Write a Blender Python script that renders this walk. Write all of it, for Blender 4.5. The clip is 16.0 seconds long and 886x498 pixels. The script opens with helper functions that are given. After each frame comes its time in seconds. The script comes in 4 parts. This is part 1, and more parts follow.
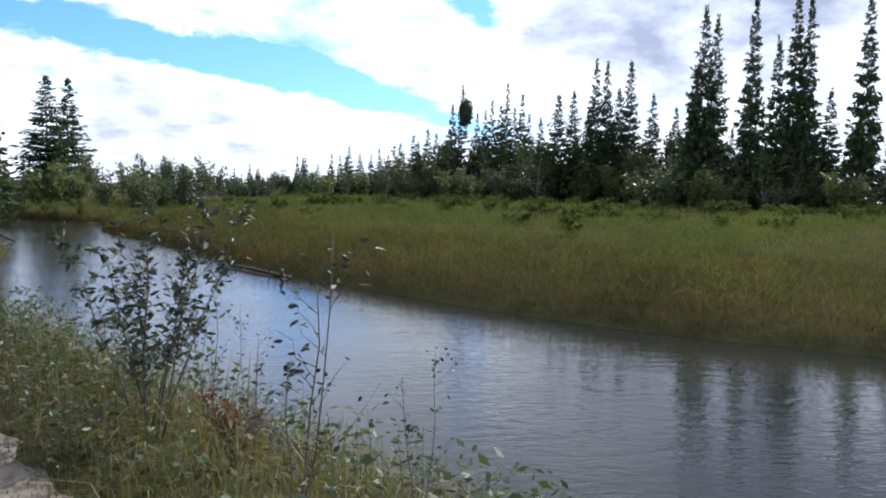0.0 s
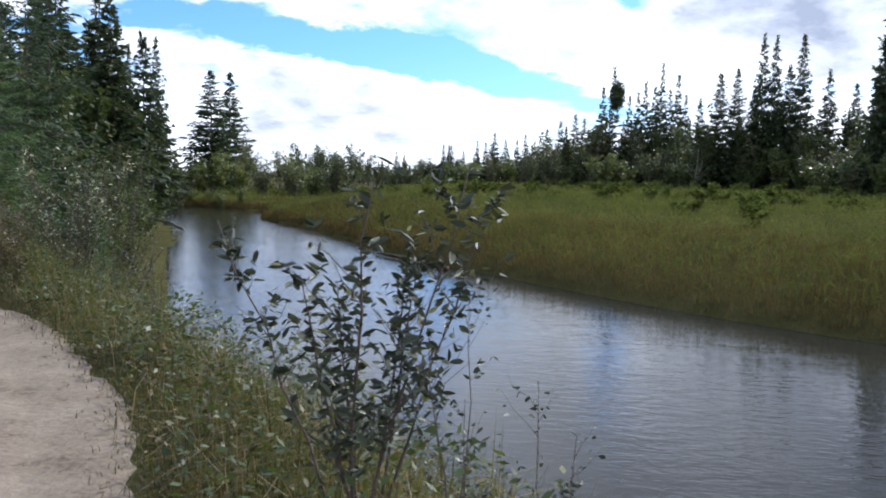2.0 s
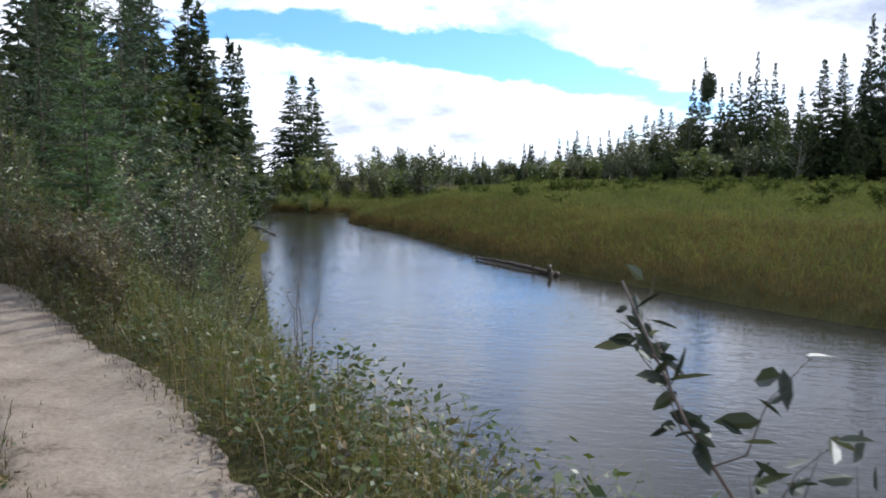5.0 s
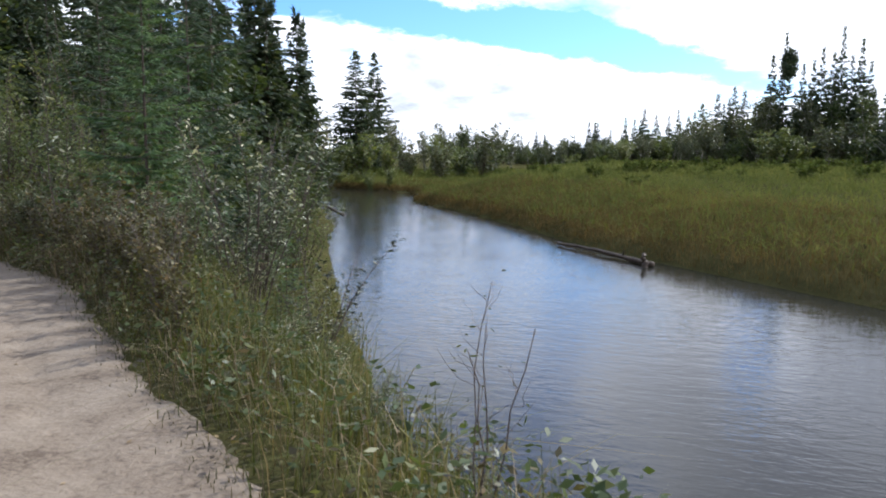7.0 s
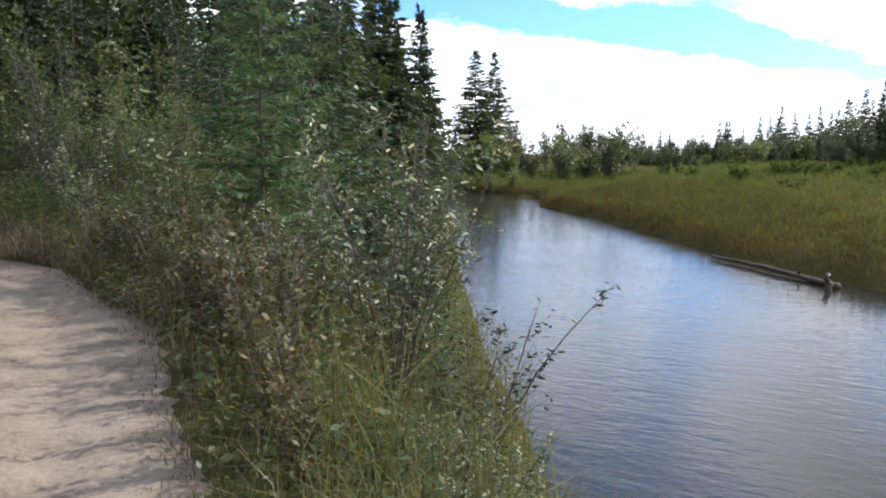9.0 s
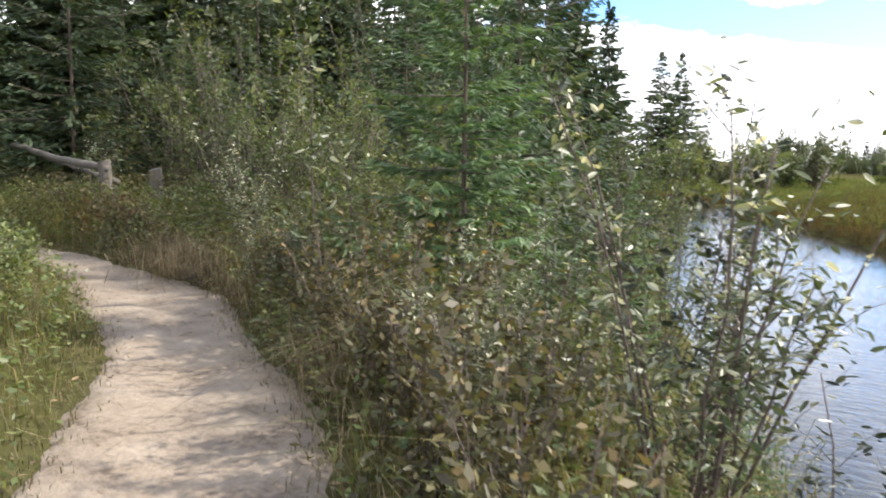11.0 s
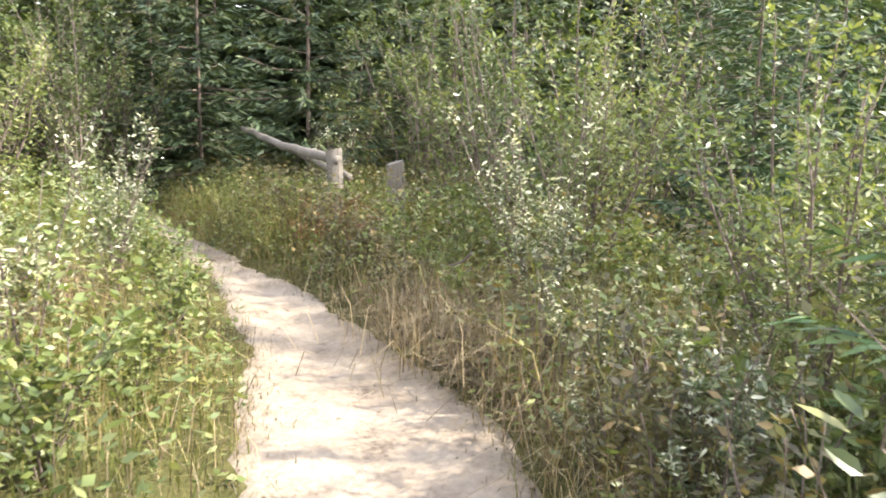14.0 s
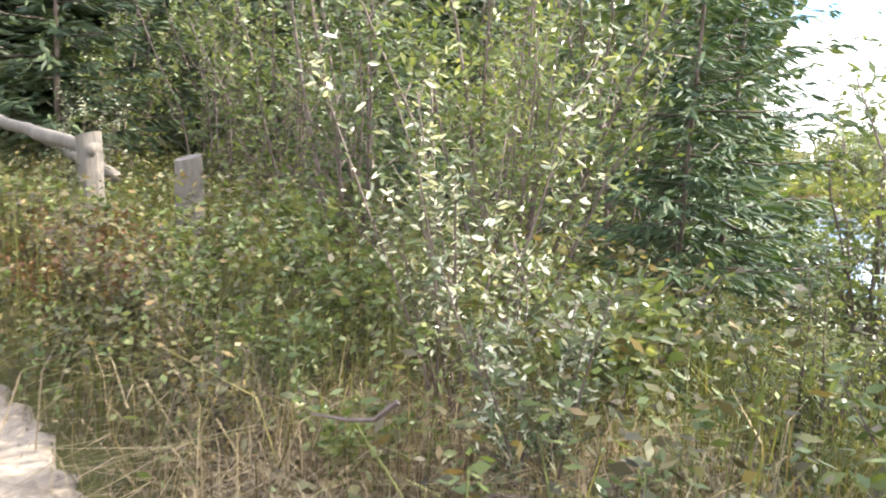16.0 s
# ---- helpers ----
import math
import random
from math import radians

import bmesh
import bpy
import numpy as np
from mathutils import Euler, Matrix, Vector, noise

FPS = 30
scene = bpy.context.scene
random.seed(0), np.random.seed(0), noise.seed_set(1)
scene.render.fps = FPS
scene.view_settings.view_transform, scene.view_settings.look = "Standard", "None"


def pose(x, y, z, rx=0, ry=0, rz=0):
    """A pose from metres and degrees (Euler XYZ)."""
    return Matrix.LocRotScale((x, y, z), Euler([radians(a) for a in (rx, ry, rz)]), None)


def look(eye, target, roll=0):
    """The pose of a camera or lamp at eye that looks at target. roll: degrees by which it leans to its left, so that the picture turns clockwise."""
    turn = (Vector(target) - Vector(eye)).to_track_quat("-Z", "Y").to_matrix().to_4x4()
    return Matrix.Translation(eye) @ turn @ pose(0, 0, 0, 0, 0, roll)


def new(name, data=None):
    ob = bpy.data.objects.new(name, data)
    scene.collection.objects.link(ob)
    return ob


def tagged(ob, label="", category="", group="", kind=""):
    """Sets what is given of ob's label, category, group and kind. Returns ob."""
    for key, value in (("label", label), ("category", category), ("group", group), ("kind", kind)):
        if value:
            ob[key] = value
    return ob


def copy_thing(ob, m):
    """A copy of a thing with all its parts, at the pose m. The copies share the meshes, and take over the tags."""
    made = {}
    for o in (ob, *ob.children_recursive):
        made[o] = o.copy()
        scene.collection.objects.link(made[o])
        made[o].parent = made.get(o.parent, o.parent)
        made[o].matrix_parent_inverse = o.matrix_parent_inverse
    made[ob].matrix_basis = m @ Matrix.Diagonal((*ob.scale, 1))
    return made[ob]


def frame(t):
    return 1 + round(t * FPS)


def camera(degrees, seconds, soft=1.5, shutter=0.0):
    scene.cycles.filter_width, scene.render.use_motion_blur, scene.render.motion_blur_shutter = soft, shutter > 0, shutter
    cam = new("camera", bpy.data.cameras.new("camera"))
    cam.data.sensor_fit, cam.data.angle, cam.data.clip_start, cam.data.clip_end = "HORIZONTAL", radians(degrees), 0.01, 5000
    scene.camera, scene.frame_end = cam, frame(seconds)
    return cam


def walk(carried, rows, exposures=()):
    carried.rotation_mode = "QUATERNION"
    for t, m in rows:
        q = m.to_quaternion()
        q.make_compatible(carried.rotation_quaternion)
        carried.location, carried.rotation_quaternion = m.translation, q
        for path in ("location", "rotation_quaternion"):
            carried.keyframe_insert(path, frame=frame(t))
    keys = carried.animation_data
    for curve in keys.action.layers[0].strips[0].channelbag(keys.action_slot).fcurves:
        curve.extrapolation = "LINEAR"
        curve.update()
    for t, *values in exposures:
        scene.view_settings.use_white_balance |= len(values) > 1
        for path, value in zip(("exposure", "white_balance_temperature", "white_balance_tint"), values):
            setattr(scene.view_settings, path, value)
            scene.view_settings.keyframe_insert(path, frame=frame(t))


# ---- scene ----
cam = camera(59.33, 16.0, 1.9, 0.2)
PATH = [
    (0, 0.000, 0.000, 3.658, 85.75, -1.53, -0.01),
    (0.5, -0.185, 0.516, 3.640, 85.50, -1.63, 2.27),
    (1, -0.417, 1.029, 3.639, 85.10, -2.00, 5.49),
    (1.5, -0.660, 1.474, 3.620, 84.80, -1.64, 8.43),
    (2, -0.941, 1.863, 3.598, 84.58, -1.15, 10.39),
    (2.5, -1.190, 2.233, 3.575, 84.29, -0.27, 12.28),
    (3, -1.474, 2.578, 3.576, 84.60, 0.03, 13.84),
    (3.5, -1.706, 2.836, 3.557, 85.36, -0.32, 14.03),
    (4, -1.937, 3.081, 3.570, 85.47, -0.18, 14.46),
    (4.5, -2.178, 3.340, 3.577, 85.13, 0.02, 15.10),
    (5, -2.441, 3.638, 3.566, 84.55, 0.19, 15.92),
    (5.5, -2.739, 4.005, 3.542, 83.96, 0.20, 16.89),
    (5.8, -2.939, 4.265, 3.538, 83.68, -0.04, 17.51),
    (6, -3.080, 4.451, 3.545, 83.52, -0.31, 17.93),
    (6.5, -3.472, 4.951, 3.541, 83.13, -0.43, 18.95),
    (7, -3.867, 5.461, 3.533, 82.97, -0.53, 20.12),
    (7.5, -4.290, 5.979, 3.538, 82.94, -0.65, 21.66),
    (8, -4.721, 6.506, 3.547, 82.92, -0.82, 23.71),
    (8.2, -4.891, 6.711, 3.557, 82.95, -0.81, 24.75),
    (8.5, -5.131, 7.017, 3.571, 82.98, -0.65, 26.24),
    (9, -5.496, 7.517, 3.574, 82.97, -0.34, 28.54),
    (9.5, -5.856, 7.994, 3.539, 82.89, -0.47, 30.95),
    (10, -6.265, 8.435, 3.477, 82.75, -0.90, 33.87),
    (10.3, -6.550, 8.682, 3.471, 82.64, -0.91, 35.97),
    (10.5, -6.753, 8.842, 3.496, 82.56, -0.69, 37.48),
    (11, -7.308, 9.204, 3.540, 83.31, -0.58, 41.15),
    (11.5, -7.833, 9.630, 3.577, 84.89, -1.23, 45.35),
    (12, -8.458, 10.092, 3.614, 86.53, -1.67, 49.62),
    (12.5, -9.120, 10.526, 3.636, 86.80, -1.57, 54.28),
    (13, -9.809, 10.827, 3.624, 85.55, -1.17, 58.33),
    (13.5, -10.487, 11.088, 3.607, 83.38, -0.94, 59.75),
    (14, -11.149, 11.389, 3.600, 81.93, -0.90, 58.32),
    (14.5, -11.872, 11.709, 3.578, 82.16, -1.71, 55.55),
    (15, -12.628, 12.090, 3.576, 82.16, -2.55, 52.82),
    (15.5, -13.351, 12.426, 3.594, 80.91, -2.37, 49.00),
    (16, -13.988, 12.830, 3.603, 81.45, -2.94, 43.25),
]
# seconds, stops, kelvin, tint
EXPOSURES = [(0, 0.08, 5700, 12), (8, 0.33, 5900, 13), (10.3, 0.8, 6250, 13), (11.5, 1.4, 6500, 13), (13, 2.05, 6650, 12), (16, 2.45, 6500, 13)]
SKY_STRENGTH, CLOUD_STRENGTH, SUN_STRENGTH, SUN_ANGLE = 0.15, 1.5, 5.0, 1.0
CLOUD_SHIFT = (3.1, 0.4, 0.0)
# lanes and patches in the cloud layer: x, y, turn, half length, half width, amount
CLOUD_LANES = [(-0.47, 2.20, 36, 0.85, 0.15, -0.85), (0.08, 1.86, 70, 0.20, 0.10, -0.6), (-0.95, 1.78, 12, 0.5, 0.07, -0.4), 
               (0.50, 1.98, 10, 0.55, 0.35, 0.6), (-1.0, 2.55, 0, 0.40, 0.12, 0.22), (0.62, 1.30, 20, 0.75, 0.55, 0.7)]
BANK_START = 0.22
walk(cam, [(t, pose(*p)) for t, *p in PATH], EXPOSURES)

# ---- world, sun ----
SUN_AZ, SUN_EL = 37.0, 39.0          # degrees clockwise from +y, and above the horizon


def node(nt, kind, **inputs):
    n = nt.nodes.new(kind)
    for k, v in inputs.items():
        key = k.replace("_", " ")
        if key in n.inputs:
            n.inputs[key].default_value = v
    return n


def math_node(nt, op, a, b=None, clamp=False):
    n = nt.nodes.new("ShaderNodeMath")
    n.operation, n.use_clamp = op, clamp
    for i, v in enumerate((a, b)):
        if v is None:
            continue
        if isinstance(v, (int, float)):
            n.inputs[i].default_value = v
        else:
            nt.links.new(v, n.inputs[i])
    return n.outputs[0]


def ramp(nt, fac, stops, mode="LINEAR"):
    n = nt.nodes.new("ShaderNodeValToRGB")
    n.color_ramp.interpolation = mode
    el = n.color_ramp.elements
    while len(el) < len(stops):
        el.new(0.5)
    for e, (p, c) in zip(el, stops):
        e.position, e.color = p, (*c, 1)
    nt.links.new(fac, n.inputs[0])
    return n.outputs[0]


def mix_rgb(nt, fac, a, b, mode="MIX"):
    n = nt.nodes.new("ShaderNodeMix")
    n.data_type, n.blend_type = "RGBA", mode
    for sock, v in ((n.inputs[0], fac), (n.inputs[6], a), (n.inputs[7], b)):
        if isinstance(v, (int, float)):
            sock.default_value = v
        elif isinstance(v, tuple):
            sock.default_value = (*v, 1)
        else:
            nt.links.new(v, sock)
    return n.outputs[2]


def noise_tex(nt, vec, scale, detail=4.0, rough=0.55, distort=0.0):
    n = nt.nodes.new("ShaderNodeTexNoise")
    n.inputs["Scale"].default_value, n.inputs["Detail"].default_value = scale, detail
    n.inputs["Roughness"].default_value, n.inputs["Distortion"].default_value = rough, distort
    if vec is not None:
        nt.links.new(vec, n.inputs["Vector"])
    return n.outputs[0]


world = bpy.data.worlds.new("sky")
scene.world = world
world.use_nodes = True
wt = world.node_tree
wt.nodes.clear()
sky = wt.nodes.new("ShaderNodeTexSky")
sky.sky_type, sky.sun_disc = "NISHITA", False
sky.sun_elevation, sky.sun_rotation = radians(SUN_EL), radians(SUN_AZ)
sky.air_density, sky.dust_density, sky.ozone_density = 1.0, 0.6, 1.5
coord = wt.nodes.new("ShaderNodeTexCoord")
sep = wt.nodes.new("ShaderNodeSeparateXYZ")
wt.links.new(coord.outputs["Generated"], sep.inputs[0])
# cloud layer on a flat plane overhead: direction divided by its height
hgt = math_node(wt, "ADD", math_node(wt, "MAXIMUM", sep.outputs[2], 0.0), 0.30)
comb = wt.nodes.new("ShaderNodeCombineXYZ")
wt.links.new(math_node(wt, "DIVIDE", sep.outputs[0], hgt), comb.inputs[0])
wt.links.new(math_node(wt, "DIVIDE", sep.outputs[1], hgt), comb.inputs[1])
shift = wt.nodes.new("ShaderNodeMapping")
shift.inputs["Location"].default_value = CLOUD_SHIFT
wt.links.new(comb.outputs[0], shift.inputs["Vector"])
big = noise_tex(wt, shift.outputs[0], 1.5, 6.0, 0.55, 0.3)
fine = noise_tex(wt, shift.outputs[0], 6.0, 6.0, 0.62, 0.2)
cover = math_node(wt, "ADD", big, math_node(wt, "MULTIPLY", math_node(wt, "SUBTRACT", fine, 0.5), 0.42))


puff = wt.nodes.new("ShaderNodeTexNoise")
puff.inputs["Scale"].default_value, puff.inputs["Detail"].default_value, puff.inputs["Roughness"].default_value = 3.2, 7.0, 0.62
wt.links.new(shift.outputs[0], puff.inputs["Vector"])
puffed = wt.nodes.new("ShaderNodeVectorMath")
puffed.operation = "MULTIPLY_ADD"
wt.links.new(puff.outputs["Color"], puffed.inputs[0])
puffed.inputs[1].default_value = (0.34, 0.34, 0.0)
centred = wt.nodes.new("ShaderNodeVectorMath")
centred.operation = "SUBTRACT"
centred.inputs[1].default_value = (0.17, 0.17, 0.0)
wt.links.new(comb.outputs[0], centred.inputs[0])
wt.links.new(centred.outputs[0], puffed.inputs[2])


def cloud_lane(px, py, angle, length, width, amount):
    """A long lane of thinner (negative) or thicker cloud in the layer."""
    m = wt.nodes.new("ShaderNodeMapping")
    m.vector_type = "TEXTURE"
    m.inputs["Location"].default_value = (px, py, 0)
    m.inputs["Rotation"].default_value = (0, 0, radians(angle))
    m.inputs["Scale"].default_value = (length, width, 1)
    wt.links.new(puffed.outputs[0], m.inputs["Vector"])
    le = wt.nodes.new("ShaderNodeVectorMath")
    le.operation = "LENGTH"
    wt.links.new(m.outputs[0], le.inputs[0])
    fall = math_node(wt, "SUBTRACT", 1.0, le.outputs["Value"], True)
    return math_node(wt, "MULTIPLY", fall, amount)


for lane in CLOUD_LANES:
    cover = math_node(wt, "ADD", cover, cloud_lane(*lane))
full = math_node(wt, "ADD", cover, math_node(wt, "ADD", 0.13, math_node(wt, "MULTIPLY", sep.outputs[2], -0.22)))
mask = ramp(wt, full, [(0.34, (0, 0, 0)), (0.60, (1, 1, 1))], "EASE")
shade_n = noise_tex(wt, shift.outputs[0], 2.6, 5.0, 0.6, 0.3)
thick = ramp(wt, math_node(wt, "ADD", cover, math_node(wt, "MULTIPLY", math_node(wt, "SUBTRACT", shade_n, 0.5), 1.3)),
             [(0.38, (1.0, 1.0, 1.0)), (0.92, (0.34, 0.37, 0.44))])
sky_bg = wt.nodes.new("ShaderNodeBackground")
sky_bg.inputs["Strength"].default_value = SKY_STRENGTH
wt.links.new(mix_rgb(wt, 1.0, sky.outputs[0], (0.62, 0.91, 1.28), "MULTIPLY"), sky_bg.inputs["Color"])
cl_bg = wt.nodes.new("ShaderNodeBackground")
cl_bg.inputs["Strength"].default_value = CLOUD_STRENGTH
wt.links.new(thick, cl_bg.inputs["Color"])
mixer = wt.nodes.new("ShaderNodeMixShader")
wt.links.new(mask, mixer.inputs[0])
wt.links.new(sky_bg.outputs[0], mixer.inputs[1])
wt.links.new(cl_bg.outputs[0], mixer.inputs[2])
wout = wt.nodes.new("ShaderNodeOutputWorld")
wt.links.new(mixer.outputs[0], wout.inputs[0])

sun = new("sun", bpy.data.lights.new("sun", "SUN"))
sun.data.energy, sun.data.angle, sun.data.color = SUN_STRENGTH, radians(SUN_ANGLE), (1.0, 0.94, 0.84)
az, el = radians(SUN_AZ), radians(SUN_EL)
sun.matrix_world = look((math.sin(az) * math.cos(el) * 200, math.cos(az) * math.cos(el) * 200, math.sin(el) * 200), (0, 0, 0))


# ---- materials ----
def material(name):
    m = bpy.data.materials.new(name)
    m.use_nodes = True
    nt = m.node_tree
    return m, nt, nt.nodes["Principled BSDF"], nt.nodes["Material Output"]


def leaf_material(name, stops, gloss=0.45, through_light=0.35, shine=0.35):
    """Leaves and blades: a colour for every single one, some light passing through."""
    m, nt, bsdf, out = material(name)
    geo = nt.nodes.new("ShaderNodeNewGeometry")
    col = ramp(nt, geo.outputs["Random Per Island"], stops)
    patch = math_node(nt, "ADD", math_node(nt, "MULTIPLY", noise_tex(nt, geo.outputs["Position"], 0.9, 3.0), 0.5), math_node(nt, "MULTIPLY", noise_tex(nt, geo.outputs["Position"], 0.16, 2.0), 0.5))
    var = ramp(nt, patch, [(0.36, (0.66, 0.70, 0.66)), (0.64, (1.25, 1.16, 1.0))])
    col = mix_rgb(nt, 1.0, col, var, "MULTIPLY")
    nt.links.new(col, bsdf.inputs["Base Color"])
    bsdf.inputs["Roughness"].default_value = gloss
    bsdf.inputs["Specular IOR Level"].default_value = shine
    tr = nt.nodes.new("ShaderNodeBsdfTranslucent")
    nt.links.new(mix_rgb(nt, 1.0, col, (1.15, 1.1, 0.6), "MULTIPLY"), tr.inputs["Color"])
    mx = nt.nodes.new("ShaderNodeMixShader")
    mx.inputs[0].default_value = through_light
    nt.links.new(bsdf.outputs[0], mx.inputs[1])
    nt.links.new(tr.outputs[0], mx.inputs[2])
    nt.links.new(mx.outputs[0], out.inputs["Surface"])
    return m


def rough_material(name, stops, scale, detail_scale, rough=0.85, relief=0.3, stretch=(1, 1, 1), dist=0.02, shine=0.25):
    """Bark, wood, soil: two scales of noise for colour, a finer one for relief."""
    m, nt, bsdf, out = material(name)
    tc = nt.nodes.new("ShaderNodeTexCoord")
    mp = nt.nodes.new("ShaderNodeMapping")
    mp.inputs["Scale"].default_value = stretch
    nt.links.new(tc.outputs["Object"], mp.inputs["Vector"])
    a = noise_tex(nt, mp.outputs[0], scale, 5.0, 0.6)
    b = noise_tex(nt, mp.outputs[0], detail_scale, 4.0, 0.65)
    col = ramp(nt, math_node(nt, "ADD", math_node(nt, "MULTIPLY", a, 0.6), math_node(nt, "MULTIPLY", b, 0.4)), stops)
    nt.links.new(col, bsdf.inputs["Base Color"])
    bsdf.inputs["Roughness"].default_value = rough
    bsdf.inputs["Specular IOR Level"].default_value = shine
    bp = nt.nodes.new("ShaderNodeBump")
    bp.inputs["Strength"].default_value, bp.inputs["Distance"].default_value = relief, dist
    nt.links.new(b, bp.inputs["Height"])
    nt.links.new(bp.outputs[0], bsdf.inputs["Normal"])
    return m


M_SPRUCE = leaf_material("spruce_needles", [(0, (0.024, 0.042, 0.022)), (0.55, (0.045, 0.072, 0.034)), (0.9, (0.075, 0.10, 0.045)), (1, (0.11, 0.105, 0.065))], 0.6, 0.22)
M_SPRUCE_YOUNG = leaf_material("young_spruce_needles", [(0, (0.040, 0.085, 0.034)), (0.5, (0.085, 0.155, 0.060)), (1, (0.16, 0.23, 0.10))], 0.55, 0.3)
M_SPRUCE_MID = leaf_material("mid_spruce_needles", [(0, (0.018, 0.040, 0.018)), (0.55, (0.036, 0.070, 0.030)), (1, (0.080, 0.115, 0.050))], 0.6, 0.2)
M_LEAF = leaf_material("broad_leaves", [(0, (0.042, 0.066, 0.022)), (0.6, (0.062, 0.092, 0.030)), (0.93, (0.090, 0.12, 0.040)), (1, (0.16, 0.16, 0.06))])
M_LEAF_GREY = leaf_material("grey_green_leaves", [(0, (0.05, 0.065, 0.035)), (0.6, (0.09, 0.11, 0.055)), (1, (0.15, 0.16, 0.10))])
M_LEAF_SILVER = leaf_material("silvery_leaves", [(0, (0.05, 0.070, 0.03)), (0.55, (0.10, 0.125, 0.06)), (0.75, (0.22, 0.24, 0.17)), (1, (0.62, 0.62, 0.52))], 0.4, 0.3)
M_LEAF_DARK = leaf_material("dark_leathery_leaves", [(0, (0.018, 0.026, 0.016)), (0.6, (0.040, 0.052, 0.034)), (0.88, (0.085, 0.10, 0.07)), (1, (0.36, 0.38, 0.33))], 0.5, 0.16)
M_LEAF_BRIGHT = leaf_material("fresh_green_leaves", [(0, (0.070, 0.100, 0.032)), (0.6, (0.115, 0.150, 0.052)), (1, (0.21, 0.23, 0.10))], 0.45, 0.4)
M_LEAF_OLIVE = leaf_material("withering_leaves", [(0, (0.040, 0.034, 0.018)), (0.4, (0.075, 0.066, 0.030)), (0.75, (0.10, 0.105, 0.042)), (1, (0.19, 0.13, 0.06))], 0.55, 0.3)
M_LEAF_RED = leaf_material("reddish_leaves", [(0, (0.09, 0.038, 0.022)), (0.6, (0.155, 0.072, 0.036)), (1, (0.22, 0.14, 0.055))])
M_GRASS = leaf_material("bank_grass", [(0, (0.060, 0.075, 0.022)), (0.5, (0.105, 0.120, 0.034)), (0.8, (0.15, 0.145, 0.055)), (1, (0.23, 0.18, 0.095))], 0.6, 0.35, 0.2)
M_GRASS_DRY = leaf_material("dry_grass", [(0, (0.065, 0.048, 0.028)), (0.5, (0.14, 0.106, 0.064)), (1, (0.31, 0.25, 0.16))], 0.6, 0.25)
M_GRASS_EDGE = leaf_material("trodden_grass", [(0, (0.05, 0.05, 0.022)), (0.5, (0.09, 0.08, 0.04)), (1, (0.16, 0.12, 0.07))], 0.6, 0.25)
M_MEADOW = leaf_material("meadow_grass", [(0, (0.094, 0.116, 0.042)), (0.6, (0.122, 0.146, 0.054)), (1, (0.160, 0.168, 0.068))], 0.8, 0.30, 0.0)
M_MEADOW_BUSH = leaf_material("meadow_willow_leaves", [(0, (0.075, 0.105, 0.030)), (0.6, (0.105, 0.138, 0.042)), (1, (0.145, 0.165, 0.060))], 0.8, 0.18, 0.0)
M_SEDGE = leaf_material("brown_sedge", [(0, (0.090, 0.067, 0.034)), (0.6, (0.128, 0.100, 0.050)), (1, (0.160, 0.128, 0.060))], 0.8, 0.26, 0.0)
M_BARK = rough_material("spruce_bark", [(0.3, (0.045, 0.035, 0.028)), (0.7, (0.13, 0.10, 0.08))], 3.0, 14.0, 0.9, 0.5, (1, 1, 0.35))
M_STEM = rough_material("shrub_stem", [(0.3, (0.05, 0.035, 0.03)), (0.7, (0.14, 0.11, 0.09))], 8.0, 40.0, 0.8, 0.3)
M_PALE_BARK = rough_material("pale_aspen_bark", [(0.3, (0.16, 0.15, 0.12)), (0.7, (0.38, 0.36, 0.30))], 3.0, 18.0, 0.8, 0.3)
M_DEADWOOD = rough_material("weathered_wood", [(0.3, (0.06, 0.052, 0.042)), (0.7, (0.17, 0.15, 0.125))], 3.0, 30.0, 0.85, 0.5, (1, 1, 0.2))
M_WETWOOD = rough_material("wet_wood", [(0.3, (0.03, 0.022, 0.016)), (0.7, (0.12, 0.09, 0.065))], 3.0, 30.0, 0.6, 0.4)
M_SAND = rough_material("pale_sand", [(0.34, (0.085, 0.063, 0.043)), (0.46, (0.19, 0.150, 0.108)), (0.64, (0.265, 0.22, 0.163))], 2.4, 24.0, 0.95, 0.5, (1, 1, 1), 0.03)
M_SOIL = rough_material("soil_with_moss", [(0.3, (0.035, 0.033, 0.014)), (0.55, (0.065, 0.062, 0.024)), (0.75, (0.11, 0.088, 0.045))], 0.8, 9.0, 1.0, 0.6, (1, 1, 1), 0.05, 0.0)

M_WATER, wn, wb, wo = material("creek_water")
wb.inputs["Base Color"].default_value = (0.022, 0.022, 0.018, 1)
wb.inputs["Roughness"].default_value, wb.inputs["IOR"].default_value = 0.03, 1.33
wb.inputs["Specular IOR Level"].default_value = 0.5
wc = wn.nodes.new("ShaderNodeTexCoord")
wm = wn.nodes.new("ShaderNodeMapping")
wm.inputs["Rotation"].default_value = (0, 0, radians(-12))
wm.inputs["Scale"].default_value = (0.45, 1.0, 1.0)
wn.links.new(wc.outputs["Object"], wm.inputs["Vector"])
rip = math_node(wn, "ADD", noise_tex(wn, wm.outputs[0], 5.0, 3.0, 0.5, 0.6), math_node(wn, "MULTIPLY", noise_tex(wn, wm.outputs[0], 15.0, 2.0, 0.5, 0.4), 0.35))
swell = noise_tex(wn, wm.outputs[0], 1.1, 2.0, 0.5, 0.3)
calm = ramp(wn, noise_tex(wn, wc.outputs["Object"], 0.12, 3.0), [(0.35, (0.45, 0.45, 0.45)), (0.65, (1, 1, 1))])
rip = math_node(wn, "MULTIPLY", rip, calm)
